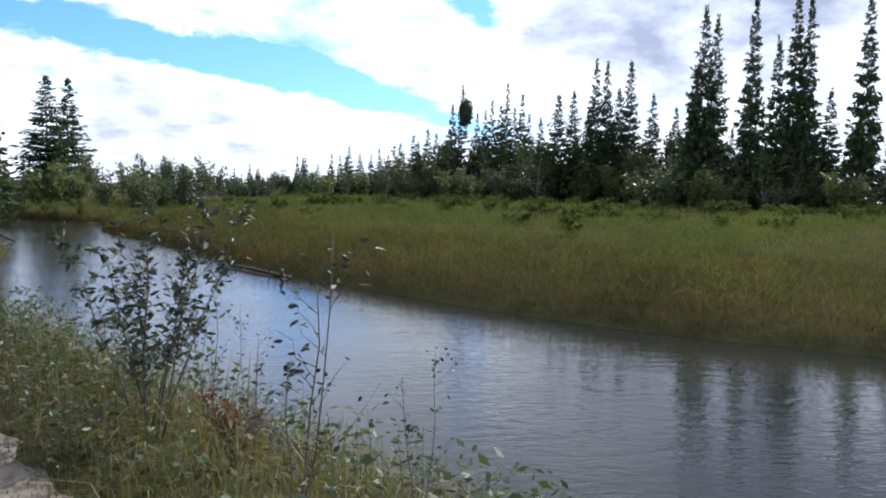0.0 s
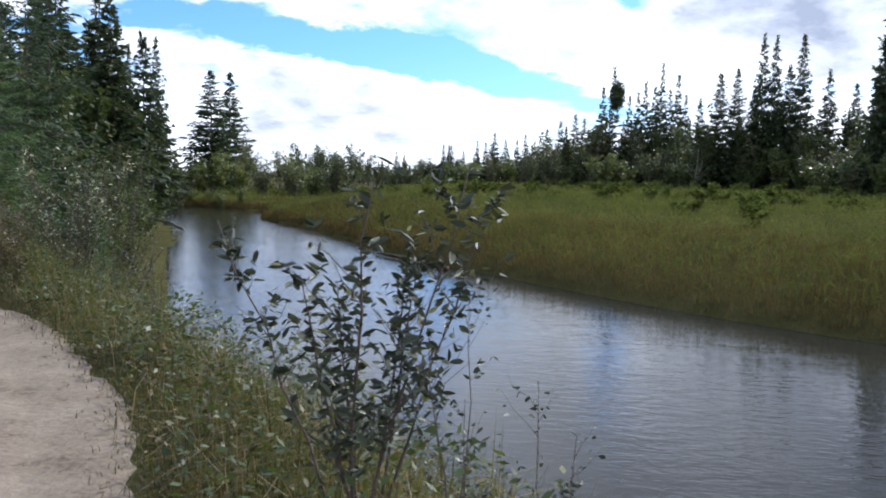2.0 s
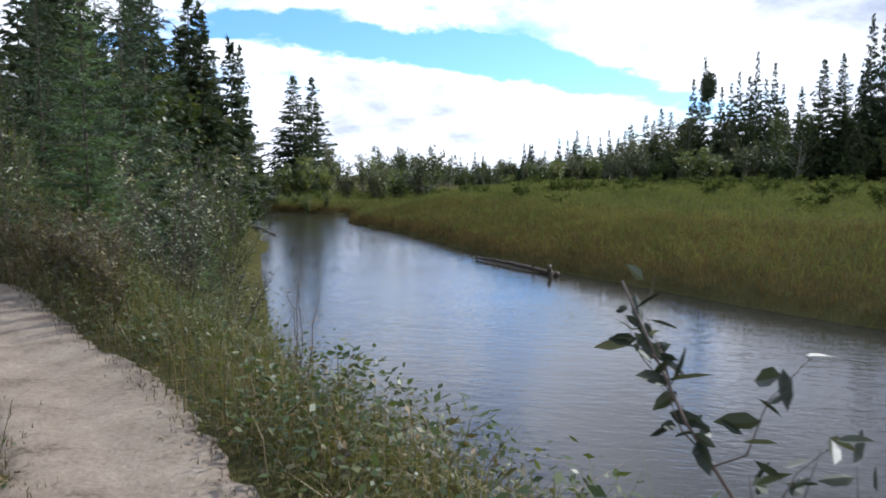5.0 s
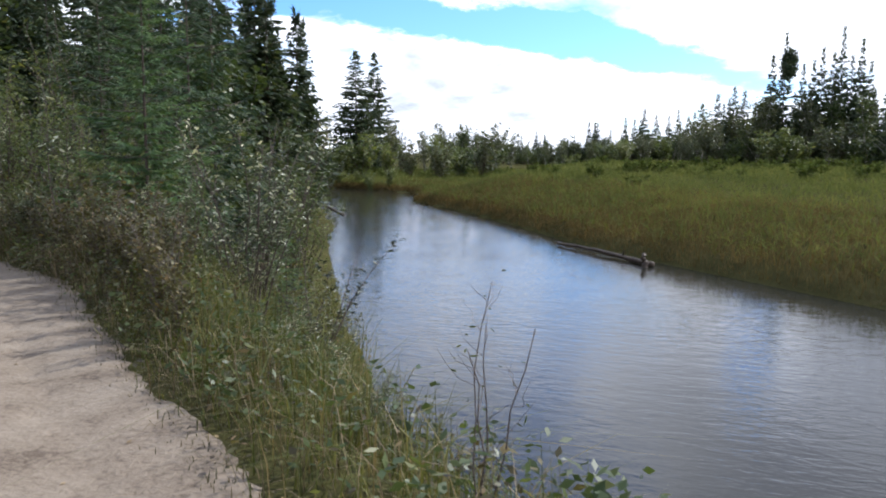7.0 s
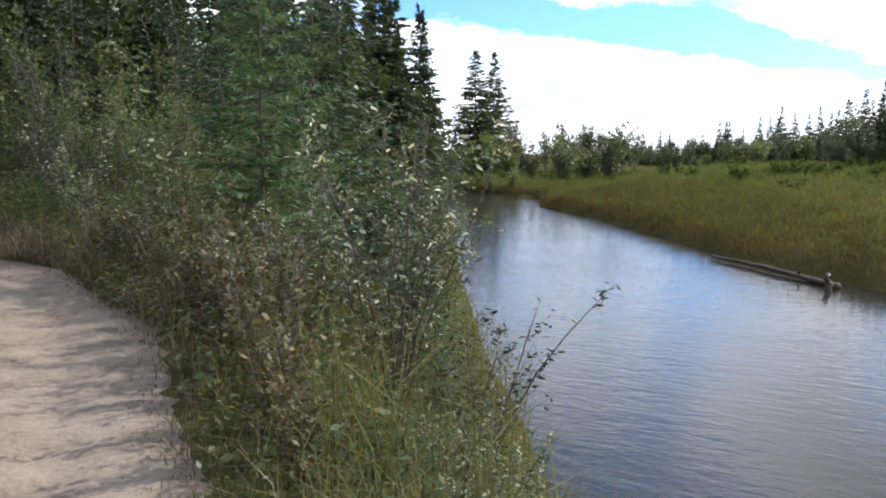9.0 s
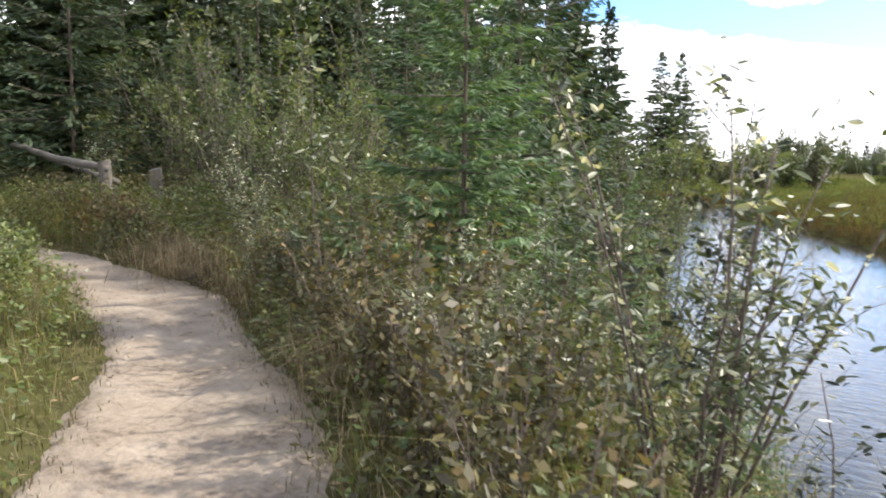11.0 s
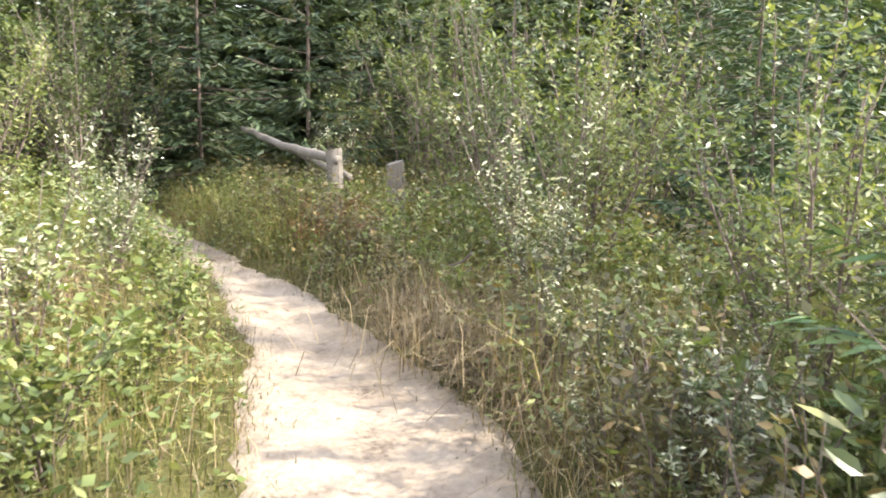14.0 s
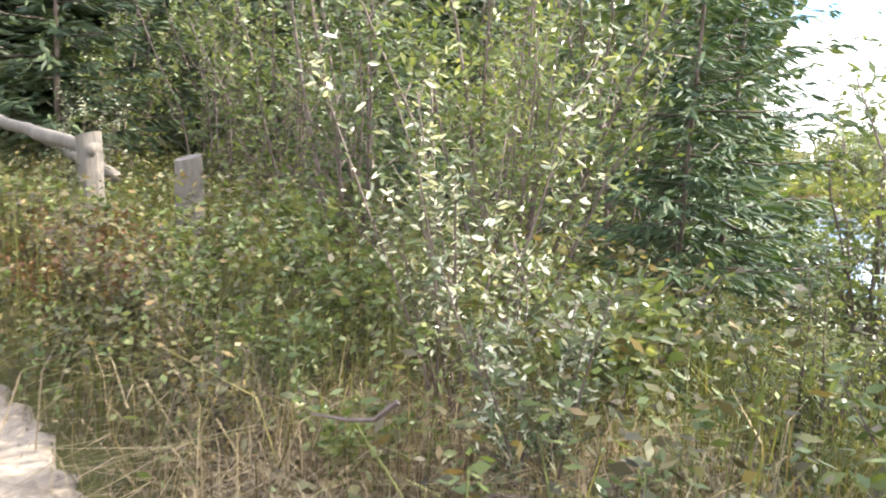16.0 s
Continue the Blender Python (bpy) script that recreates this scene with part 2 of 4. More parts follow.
wbump = wn.nodes.new("ShaderNodeBump")
wbump.inputs["Strength"].default_value, wbump.inputs["Distance"].default_value = 0.68, 0.020
wn.links.new(math_node(wn, "ADD", rip, math_node(wn, "MULTIPLY", swell, 0.6)), wbump.inputs["Height"])
wn.links.new(wbump.outputs[0], wb.inputs["Normal"])


# ---- plan: trail line (x, y, half width), shore lines ----
TRAIL = [(4.0, -8.0, 0.6), (1.6, -3.0, 0.6), (0.0, 0.0, 0.6), (-1.4, 2.2, 0.62), (-2.9, 4.1, 0.64), (-4.42, 6.18, 0.58), (-6.40, 8.0, 0.66), (-7.9, 9.05, 0.68),
         (-9.4, 10.2, 0.68), (-11.1, 11.4, 0.68), (-13.0, 12.42, 0.63), (-15.0, 13.24, 0.67), (-17.5, 13.76, 0.50), (-20.5, 13.95, 0.28), (-25.0, 14.2, 0.24), (-40.0, 15.5, 0.2)]
SHORE_NEAR = [(90, -60), (30, -17), (12, -4.0), (6, 1.6), (2.4, 5.0), (0.2, 7.1), (-1.6, 8.5), (-3.6, 9.8), (-5.7, 11.3), (-7.3, 13.2), (-8.5, 15.3), (-10.0, 17.9), (-11.7, 20.5), (-15.0, 26.3), (-18.6, 32.6), (-23.0, 41.5), (-30.5, 53.0), (-40.0, 60.0), (-58, 66), (-130, 80)]
SHORE_FAR = [(95, -30), (40, 2), (18, 13.2), (10.2, 17.5), (6.0, 19.6), (3.4, 21.3), (0.0, 24.3), (-3.3, 27.8), (-6.5, 31.2), (-9.7, 35.2), (-15.3, 43.6), (-19.6, 49.6), (-24.6, 55.5), (-27.0, 60.0), (-29.0, 66.0), (-36.0, 71.5), (-58, 78), (-130, 95)]


def smooth_line(pts, step):
    """A Catmull-Rom line through the points, sampled about every step metres."""
    p = np.array(pts, float)
    q = np.vstack([2 * p[0] - p[1], p, 2 * p[-1] - p[-2]])
    out = []
    for i in range(1, len(q) - 2):
        n = max(2, int(np.linalg.norm(q[i + 1, :2] - q[i, :2]) / step))
        u = np.linspace(0, 1, n, endpoint=False)[:, None]
        a, b, c, d = q[i - 1], q[i], q[i + 1], q[i + 2]
        out.append(0.5 * (2 * b + (c - a) * u + (2 * a - 5 * b + 4 * c - d) * u ** 2 + (3 * b - a - 3 * c + d) * u ** 3))
    return np.vstack(out + [p[-1:]])


TRAIL_S, NEAR_S, FAR_S = smooth_line(TRAIL, 0.10), smooth_line(SHORE_NEAR, 1.6), smooth_line([(x + 0.4, y + 0.8) for x, y in SHORE_FAR], 2.0)
TRAIL_D = smooth_line(TRAIL, 0.7)


def line_dist(xy, line):
    """Signed distance of points from a line (positive to its right as it runs), and the index of the nearest stretch."""
    xy = np.asarray(xy, float)
    best, side, idx = np.full(len(xy), 1e9), np.zeros(len(xy)), np.zeros(len(xy), int)
    for i in range(len(line) - 1):
        a, b = line[i, :2], line[i + 1, :2]
        d = b - a
        u = np.clip(((xy - a) @ d) / (d @ d), 0, 1)
        r = xy - a - u[:, None] * d
        dist = np.hypot(r[:, 0], r[:, 1])
        m = dist < best
        best[m], idx[m] = dist[m], i
        side[m] = (d[1] * r[:, 0] - d[0] * r[:, 1])[m]
    return best * np.where(side >= 0, 1, -1), idx


def wave(x, y):
    return (np.sin(0.83 * x + 0.31 * y) + np.sin(0.47 * y - 0.62 * x + 1.3) + 0.6 * np.sin(1.9 * x + 2.3 * y + 0.5) + 0.5 * np.sin(3.1 * y - 2.7 * x)) / 3.1


LEVEL = 2.08


def ground_z(xy, line=False):
    """Height of the ground: trail terrace, bank, creek bed, far bank and the flat beyond."""
    xy = np.asarray(xy, float).reshape(-1, 2)
    dn, _ = line_dist(xy, NEAR_S)      # positive: in the creek
    df, _ = line_dist(xy, FAR_S)       # positive: on the far bank
    dt, ti = line_dist(xy, TRAIL_D)
    w = wave(xy[:, 0], xy[:, 1])
    half = TRAIL_D[ti, 2]
    # near side: u = 0 at the trail's edge, 1 at the shore
    a = np.maximum(np.abs(dt) - half, 0)
    u = a / np.maximum(a + np.maximum(-dn, 0), 1e-3)
    s = np.clip((u - BANK_START) / (1 - BANK_START), 0, 1)
    bank = LEVEL * (1 - s ** 1.15)
    z_near = np.where(dt > 0, bank, LEVEL + 0.12 * np.clip(a, 0, 4))
    z_near = np.where((dt > 0) & (-dn > 12), np.maximum(bank, LEVEL * np.clip(-dn / 9, 0, 1)), z_near)
    z_near = z_near + 0.07 * w * np.clip(a * 1.5, 0, 1) - 0.05 * np.clip(1 - np.abs(dt) / np.maximum(half, 0.1), 0, 1)
    depth = -0.9 * np.clip(np.minimum(dn, -df) / 2.0, 0, 1)
    # the meadow's knoll runs out into low ground behind the point where the creek bends
    knoll = np.clip((xy[:, 0] + 28.5) / 9.0, 0, 1)
    knoll = knoll * knoll * (3 - 2 * knoll)
    rise = 0.25 * np.clip(df / 0.5, 0, 1) + (0.35 + 1.6 * knoll) * (1 - np.exp(-np.maximum(df, 0) / 8.0)) + 0.15 * w * np.clip(df / 4, 0, 1) * (0.3 + 0.7 * knoll)
    z = np.where(df > 0, rise, np.where(dn > 0, depth, z_near))
    return z


# ---- meshes ----
def link_mesh(name, verts, faces, mat, parent=None, label="", smooth=False):
    me = bpy.data.meshes.new(name)
    me.from_pydata(np.asarray(verts).tolist(), [], faces if isinstance(faces, list) else faces.tolist())
    me.materials.append(mat)
    if smooth:
        me.polygons.foreach_set("use_smooth", [True] * len(me.polygons))
    me.update()
    ob = new(name, me)
    if parent is not None:
        ob.parent = parent
    if label:
        tagged(ob, label)
    return ob


class Heap:
    """Gathers pieces of one mesh."""

    def __init__(self):
        self.v, self.f, self.n = [], [], 0

    def add(self, verts, faces):
        verts = np.asarray(verts, float).reshape(-1, 3)
        self.v.append(verts)
        self.f += (np.asarray(faces) + self.n).tolist() if not isinstance(faces, list) else [[i + self.n for i in q] for q in faces]
        self.n += len(verts)

    def mesh(self, name, mat, parent=None, label="", smooth=False):
        return link_mesh(name, np.vstack(self.v), self.f, mat, parent, label, smooth)


def tube(heap, pts, radii, sides=6):
    pts = np.asarray(pts, float)
    d = np.gradient(pts, axis=0)
    d /= np.linalg.norm(d, axis=1, keepdims=True) + 1e-9
    ref = np.where(np.abs(d[:, 2:3]) > 0.9, np.array([[1.0, 0, 0]]), np.array([[0, 0, 1.0]]))
    a = np.cross(d, ref)
    a /= np.linalg.norm(a, axis=1, keepdims=True) + 1e-9
    b = np.cross(d, a)
    ang = np.arange(sides) * 2 * np.pi / sides
    r = np.asarray(radii, float)[:, None, None]
    ring = pts[:, None] + r * (np.cos(ang)[None, :, None] * a[:, None] + np.sin(ang)[None, :, None] * b[:, None])
    n = len(pts)
    faces = [[i * sides + k, i * sides + (k + 1) % sides, (i + 1) * sides + (k + 1) % sides, (i + 1) * sides + k] for i in range(n - 1) for k in range(sides)]
    faces += [list(range(sides))[::-1], [(n - 1) * sides + k for k in range(sides)]]
    heap.add(ring.reshape(-1, 3), faces)


def unit(v):
    return v / (np.linalg.norm(v, axis=-1, keepdims=True) + 1e-9)


def diamonds(heap, base, way, side, length, width, mid=0.45):
    """Many flat leaves of four corners: base, side, tip, side."""
    length, width = np.asarray(length)[:, None], np.asarray(width)[:, None]
    m = base + way * length * mid
    v = np.stack([base, m + side * width / 2, base + way * length, m - side * width / 2], 1).reshape(-1, 3)
    heap.add(v, np.arange(len(v)).reshape(-1, 4))


def folded(heap, base, way, side, length, width, curl=0.18):
    """Leaves of rounded outline with a midrib fold and a bent tip: eight corners, six faces."""
    length, width = np.asarray(length)[:, None], np.asarray(width)[:, None]
    up = np.cross(side, way)
    low, high = base + way * length * 0.28, base + way * length * 0.66 - up * length * curl * 0.35
    tip = base + way * length - up * length * curl
    v = np.stack([base, low + side * width * 0.44, high + side * width * 0.40, tip, high - side * width * 0.40, low - side * width * 0.44,
                  low - up * width * curl, high - up * width * curl], 1)
    i = np.arange(len(base))[:, None] * 8
    quads = [i + np.array([q]) for q in ((1, 6, 7, 2), (6, 5, 4, 7))]
    tris = [i + np.array([q]) for q in ((0, 6, 1), (0, 5, 6), (2, 7, 3), (7, 4, 3))]
    heap.v.append(v.reshape(-1, 3))
    heap.f += (np.concatenate(quads) + heap.n).tolist() + (np.concatenate(tris) + heap.n).tolist()
    heap.n += 8 * len(base)


def blades(heap, base, heading, height, lean, width, rng):
    """Grass blades: a quad and a tip, leaning over."""
    n = len(base)
    c, s = np.cos(heading), np.sin(heading)
    fw = np.stack([c, s, np.zeros(n)], 1)
    sd = np.stack([-s, c, np.zeros(n)], 1) * (width / 2)[:, None]
    h = height[:, None]
    up = np.array([[0, 0, 1.0]])
    mid = base + up * h * 0.55 + fw * h * (lean * 0.25)[:, None]
    tip = base + up * h * (1 - 0.3 * np.abs(lean))[:, None] + fw * h * lean[:, None]
    v = np.stack([base - sd, base + sd, mid + sd * 0.8, mid - sd * 0.8, tip], 1).reshape(-1, 3)
    i = np.arange(n)[:, None] * 5
    heap.v.append(v)
    heap.f += (i + np.array([[0, 1, 2, 3]]) + heap.n).tolist() + (i + np.array([[3, 2, 4]]) + heap.n).tolist()
    heap.n += len(v)


def thing(name, label, category, group="", kind=""):
    return tagged(new(name), label, category, group, kind)


# ---- ground, trail, water ----
def spread(lo, hi, fine_lo, fine_hi, step, grow=1.22):
    mid = list(np.arange(fine_lo, fine_hi + 1e-6, step))
    s, x = step, fine_hi
    while x < hi:
        s *= grow
        x += s
        mid.append(x)
    s, x = step, fine_lo
    while x > lo:
        s *= grow
        x -= s
        mid.insert(0, x)
    return np.array(mid)


gx, gy = spread(-2200, 2200, -26, 14, 0.33), spread(-1500, 2500, -6, 36, 0.33)
GX, GY = np.meshgrid(gx, gy)
gxy = np.stack([GX.ravel(), GY.ravel()], 1)
gz = ground_z(gxy)
nx, ny = len(gx), len(gy)
gi = (np.arange(ny - 1)[:, None] * nx + np.arange(nx - 1)[None, :]).ravel()
tagged(link_mesh("ground", np.column_stack([gxy, gz]), np.stack([gi, gi + 1, gi + nx + 1, gi + nx], 1), M_SOIL, smooth=True),
       "mossy brown soil of the creek banks and the forest floor", "ground", kind="structure")

# the trail: a strip of bare sand draped over the ground, with a ragged edge
tl = TRAIL_S[TRAIL_S[:, 1] > -7.5]
td = unit(np.gradient(tl[:, :2], axis=0))
tn = np.stack([td[:, 1], -td[:, 0]], 1)
cols = 31
tv = []
rag = np.random.default_rng(5)
soften = np.ones(15) / 15
wl, wr = (np.convolve(rag.normal(0, 0.26, len(tl) + 14), soften, 'valid') + rag.normal(0, 0.025, len(tl)) for _ in range(2))
steps = tl[::5, :2] + tn[::5] * rag.normal(0, 0.26, (len(tl[::5]), 1))
step_r = rag.uniform(0.06, 0.15, len(steps))
step_d = rag.uniform(0.008, 0.032, len(steps))


def hollows(p):
    """Old footprints and scuffs worn into the sand."""
    d = np.hypot(p[:, None, 0] - steps[None, :, 0], p[:, None, 1] - steps[None, :, 1]) / step_r
    return np.max(np.clip(1 - d * d, 0, 1) * step_d, axis=1)


for k in range(cols):
    o = -1 + 2 * k / (cols - 1)
    off = o * tl[:, 2] + np.where(o < 0, wl, wr) * abs(o) ** 3
    xy = tl[:, :2] + tn * off[:, None]
    z = ground_z(xy) + 0.022 * (1 - abs(o) ** 4) - 0.055 * abs(o) ** 8 + 0.012 * wave(xy[:, 0] * 2.1, xy[:, 1] * 2.1) + 0.018 - hollows(xy) * (1 - abs(o) ** 6)
    tv.append(np.column_stack([xy, z]))
tv = np.stack(tv, 1).reshape(-1, 3)
ii = (np.arange(len(tl) - 1)[:, None] * cols + np.arange(cols - 1)[None, :]).ravel()
tagged(link_mesh("sand_path", tv, np.stack([ii, ii + 1, ii + cols + 1, ii + cols], 1), M_SAND, smooth=True),
       "narrow footpath of bare pale sand along the bank", "path", kind="structure")

tagged(link_mesh("water", [(-140, -70, 0), (120, -70, 0), (120, 110, 0), (-140, 110, 0)], [[0, 1, 2, 3]], M_WATER),
       "calm rippled creek water mirroring the cloudy sky", "water", kind="structure")


# ---- trees ----
def make_spruce(name, seed, height, radius, whorls, per_whorl, twigs, mat, label, twig_len=0.30, bare=0.06, thin=0.0, wide=0.22, trunk_r=None, flat=False):
    """A spruce: tapered trunk, drooping whorled boughs with needle-covered twigs."""
    rng = np.random.default_rng(seed)
    root = thing(name, label, "tree", "spruces")
    h = Heap()
    n = 9
    zz = np.linspace(0, height, n)
    sway = np.cumsum(rng.normal(0, 0.006 * height / n, (n, 2)), axis=0)
    r0 = trunk_r or 0.007 * height + 0.025
    tube(h, np.column_stack([sway, zz - 0.15 * (zz == 0)]), r0 * (1 - 0.96 * zz / height), 7)
    crown = Heap()
    for w in range(whorls):
        f = (w + rng.uniform(0, 0.8)) / whorls
        z = height * (bare + (1 - bare) * f)
        reach = radius * (1 - f) ** 0.9 * (0.6 + 0.4 * min(1, f * 6 + 0.3)) + 0.02 * height * 0.2
        cx, cy = np.interp(z, zz, sway[:, 0]), np.interp(z, zz, sway[:, 1])
        k = max(3, int(per_whorl * (1 - 0.45 * f)))
        a0 = rng.uniform(0, 6.28)
        for b in range(k):
            if rng.random() < thin:
                continue
            ang = a0 + b * 6.283 / k + rng.normal(0, 0.25)
            ln = reach * rng.uniform(0.5, 1.2)
            zb = z + rng.normal(0, 0.55 if flat else 1.0) * height / whorls
            droop = rng.uniform(0.05, 0.30) * (1 - f) + 0.02
            u = np.linspace(0, 1, 5)
            rad = np.stack([np.cos(ang) * u * ln, np.sin(ang) * u * ln], 1)
            zc = zb + ln * (0.30 * f * u - droop * u + 0.22 * u ** 2.5 * (1 - f))
            pts = np.column_stack([cx + rad[:, 0], cy + rad[:, 1], zc])
            if w % 2 == 0 and b % 2 == 0:
                tube(h, pts[::2], np.array([0.012, 0.007, 0.002]) * max(0.6, ln), 3)
            m = max(3, int(twigs * (0.35 + 0.65 * ln / max(radius, 0.1))))
            t = rng.uniform(0.05, 1.0, m)
            base = np.stack([np.interp(t, u, pts[:, c]) for c in range(3)], 1)
            sgn = rng.choice([-1, 1], m)
            spreadang = ang + sgn * rng.uniform(0.25, 1.15, m) * (1 - 0.5 * t)
            way = unit(np.stack([np.cos(spreadang), np.sin(spreadang), rng.normal(-0.25 if flat else -0.42, 0.25 if flat else 0.34, m)], 1))
            side = unit(np.cross(way, unit(rng.normal(0, 0.55 if flat else 1.0, (m, 3)) + np.array([0, 0, 1.0 if flat else 0.0]))))
            tl_ = twig_len * rng.uniform(0.5, 1.25, m) * (1.15 - 0.75 * f)
            diamonds(crown, base, way, side, tl_, tl_ * wide * rng.uniform(0.7, 1.4, m), 0.4)
    m = 14
    t = rng.uniform(0.9, 1.0, m)
    an = rng.uniform(0, 6.28, m)
    diamonds(crown, np.column_stack([np.full(m, sway[-1, 0]), np.full(m, sway[-1, 1]), t * height]), unit(np.column_stack([np.cos(an), np.sin(an), np.full(m, 1.4)])),
             unit(np.column_stack([-np.sin(an), np.cos(an), np.zeros(m)])), np.full(m, twig_len), np.full(m, twig_len * wide))
    h.mesh("trunk", M_BARK, root, smooth=True)
    crown.mesh("crown", mat, root)
    return root


def make_shrub(name, seed, height, spread_r, stems, twigs, leaves, leaf_len, leaf_w, mat, label, category="shrub", group="", stem_r=0.012, low=0.15,
               stem_mat=None, upright=0.5, fold=False, jitter=0.05, coarse=False):
    """A many-stemmed shrub or small broadleaf tree: curved stems, twigs, and leaves set along the twigs."""
    rng = np.random.default_rng(seed)
    root = thing(name, label, category, group)
    crown, fine_wood = Heap(), Heap()
    for s in range(stems):
        wood = Heap()
        ang = rng.uniform(0, 6.28)
        out = spread_r * rng.uniform(0.15, 1.0) * (1 if stems > 1 else 0.25)
        hh = height * rng.uniform(0.62, 1.0) if stems > 1 else height
        u = np.linspace(0, 1, 7)
        bend = u ** (1 + upright)
        p = np.column_stack([np.cos(ang) * out * bend, np.sin(ang) * out * bend, hh * u])
        p[1:, :2] += np.cumsum(rng.normal(0, 0.022 * hh, (6, 2)), axis=0) * 0.6
        p[:, :2] += rng.normal(0, 0.05 * spread_r, 2)
        p[0, 2] = -0.06
        r = stem_r * rng.uniform(0.7, 1.2)
        pick = slice(None, None, 3) if coarse else slice(None)
        tube(wood, p[pick], (r * (1 - 0.85 * u) + 0.0012)[pick], 4 if coarse else 5)
        m = leaves * 2
        t = rng.uniform(max(low, 0.45), 1.02, m)
        ga = rng.uniform(0, 6.28, m)
        way = unit(np.stack([np.cos(ga), np.sin(ga), rng.normal(0.35, 0.45, m)], 1))
        ll = leaf_len * rng.uniform(0.5, 1.1, m)
        (folded if fold else diamonds)(crown, np.stack([np.interp(t, u, p[:, c]) for c in range(3)], 1), way, unit(np.cross(way, rng.normal(0, 1, (m, 3)) + np.array([0, 0, 0.8]))), ll, ll * leaf_w)
        for w in range(twigs):
            t0 = rng.uniform(low, 0.97)
            b = np.array([np.interp(t0, u, p[:, c]) for c in range(3)])
            a2 = rng.uniform(0, 6.28)
            ln = hh * rng.uniform(0.12, 0.30) * (1.15 - 0.7 * t0)
            v = np.linspace(0, 1, 4)
            q = b + np.column_stack([np.cos(a2) * ln * v * 0.75, np.sin(a2) * ln * v * 0.75, ln * (0.75 * v + 0.1 * v ** 2)])
            q[1:] += rng.normal(0, 0.05 * ln, (3, 3))
            tube(fine_wood, q[pick], ((r * 0.35 * (1 - 0.7 * t0) + 0.0012) * (1 - 0.7 * v))[pick], 3)
            m = leaves
            t = rng.uniform(0.1, 1.05, m)
            base = np.stack([np.interp(t, v, q[:, c]) for c in range(3)], 1) + rng.normal(0, jitter * ln, (m, 3))
            ga = rng.uniform(0, 6.28, m)
            way = unit(np.stack([np.cos(ga), np.sin(ga), rng.normal(0.15, 0.55, m)], 1))
            side = unit(np.cross(way, unit(rng.normal(0, 1, (m, 3)) + np.array([0, 0, 0.8]))))
            ll = leaf_len * rng.uniform(0.55, 1.2, m)
            (folded if fold else diamonds)(crown, base, way, side, ll, ll * leaf_w * rng.uniform(0.8, 1.2, m))
        wood.mesh("stem", stem_mat or M_STEM, root, smooth=True)
    tagged(fine_wood.mesh("twig", stem_mat or M_STEM, root), kind="stuff")
    crown.mesh("foliage", mat, root)
    return root


def place(ob, x, y, turn=0.0, scale=1.0, tall=None, sink=0.05, lean=0.0):
    ob.scale = (scale, scale, scale if tall is None else tall)
    z = float(ground_z([(x, y)])[0]) - sink
    return pose(x, y, z, lean, 0, turn)


def plant(ob, used, x, y, turn=0.0, scale=1.0, tall=None, sink=0.05, lean=0.0):
    """Sets the first one, and copies of it after that."""
    m = place(ob, x, y, turn, scale, tall, sink, lean)
    if ob.name in used:
        twin = copy_thing(ob, m)
        ob.scale = ob["first_scale"]
        return twin
    ob["first_scale"] = tuple(ob.scale)
    used.add(ob.name)
    ob.matrix_basis = m @ Matrix.Diagonal((*ob.scale, 1))
    return ob


USED = set()
RNG = np.random.default_rng(11)
EDGE_LABEL = "tall narrow dark green spruce at the forest edge"
near_edge = [make_spruce("spruce_tree", 20 + i, 10.0, (1.9, 1.5, 2.15, 1.35)[i], 54, 9, 34, M_SPRUCE, EDGE_LABEL, 0.44, (0.03, 0.06, 0.02, 0.08)[i], (0.03, 0.10, 0.02, 0.14)[i], 0.32) for i in range(4)]
far_edge = [make_spruce("spruce_tree", 25 + i, 10.0, (1.75, 1.4)[i], 46, 8, 30, M_SPRUCE, EDGE_LABEL, 0.48, 0.03, (0.03, 0.1)[i], 0.32) for i in range(2)]


def spruce_row(rows, girth=1.0, kinds=near_edge):
    for x, y, hgt in rows:
        i = int(RNG.integers(0, len(kinds)))
        s = hgt / 10.0
        plant(kinds[i], USED, x, y, RNG.uniform(0, 360), min(s, 1.35) * girth * RNG.uniform(0.85, 1.15), s, 0.2)


spruce_row([(26.4, 80.8, 20.9), (27.5, 80.4, 20.0), (30.9, 79.2, 22.1), (34.4, 77.7, 22.6), (35.5, 77.2, 21.4), (33.0, 78.3, 17.5), (37.4, 76.3, 12.4), (40.1, 75.0, 22.0),
            (25.7, 81.0, 15.0), (29.3, 79.8, 8.7), (39.7, 75.2, 9.1), (46, 70, 21), (50, 66, 18), (44, 75, 15)])
spruce_row([(20.1, 105.1, 19.4), (21.5, 104.8, 19.2), (24.5, 104.2, 19.5), (23.1, 104.5, 15.6), (17.3, 105.6, 15.6), (15.3, 105.9, 15.0), (13.0, 106.2, 11.8), (19.3, 105.2, 12.6),
            (27.4, 103.4, 14.9), (30.2, 102.6, 13.4), (34, 101, 15), (38, 98, 14)])
spruce_row([(12.5, 127.4, 17.2), (10.1, 127.6, 19.0), (7.7, 127.8, 16.2), (5.3, 127.9, 14.1), (1.3, 128.0, 15.4), (6.6, 127.8, 14.6), (9.1, 127.7, 15.5),
            (11.4, 127.5, 15.1), (13.7, 127.3, 14.2)], 1.0, far_edge)
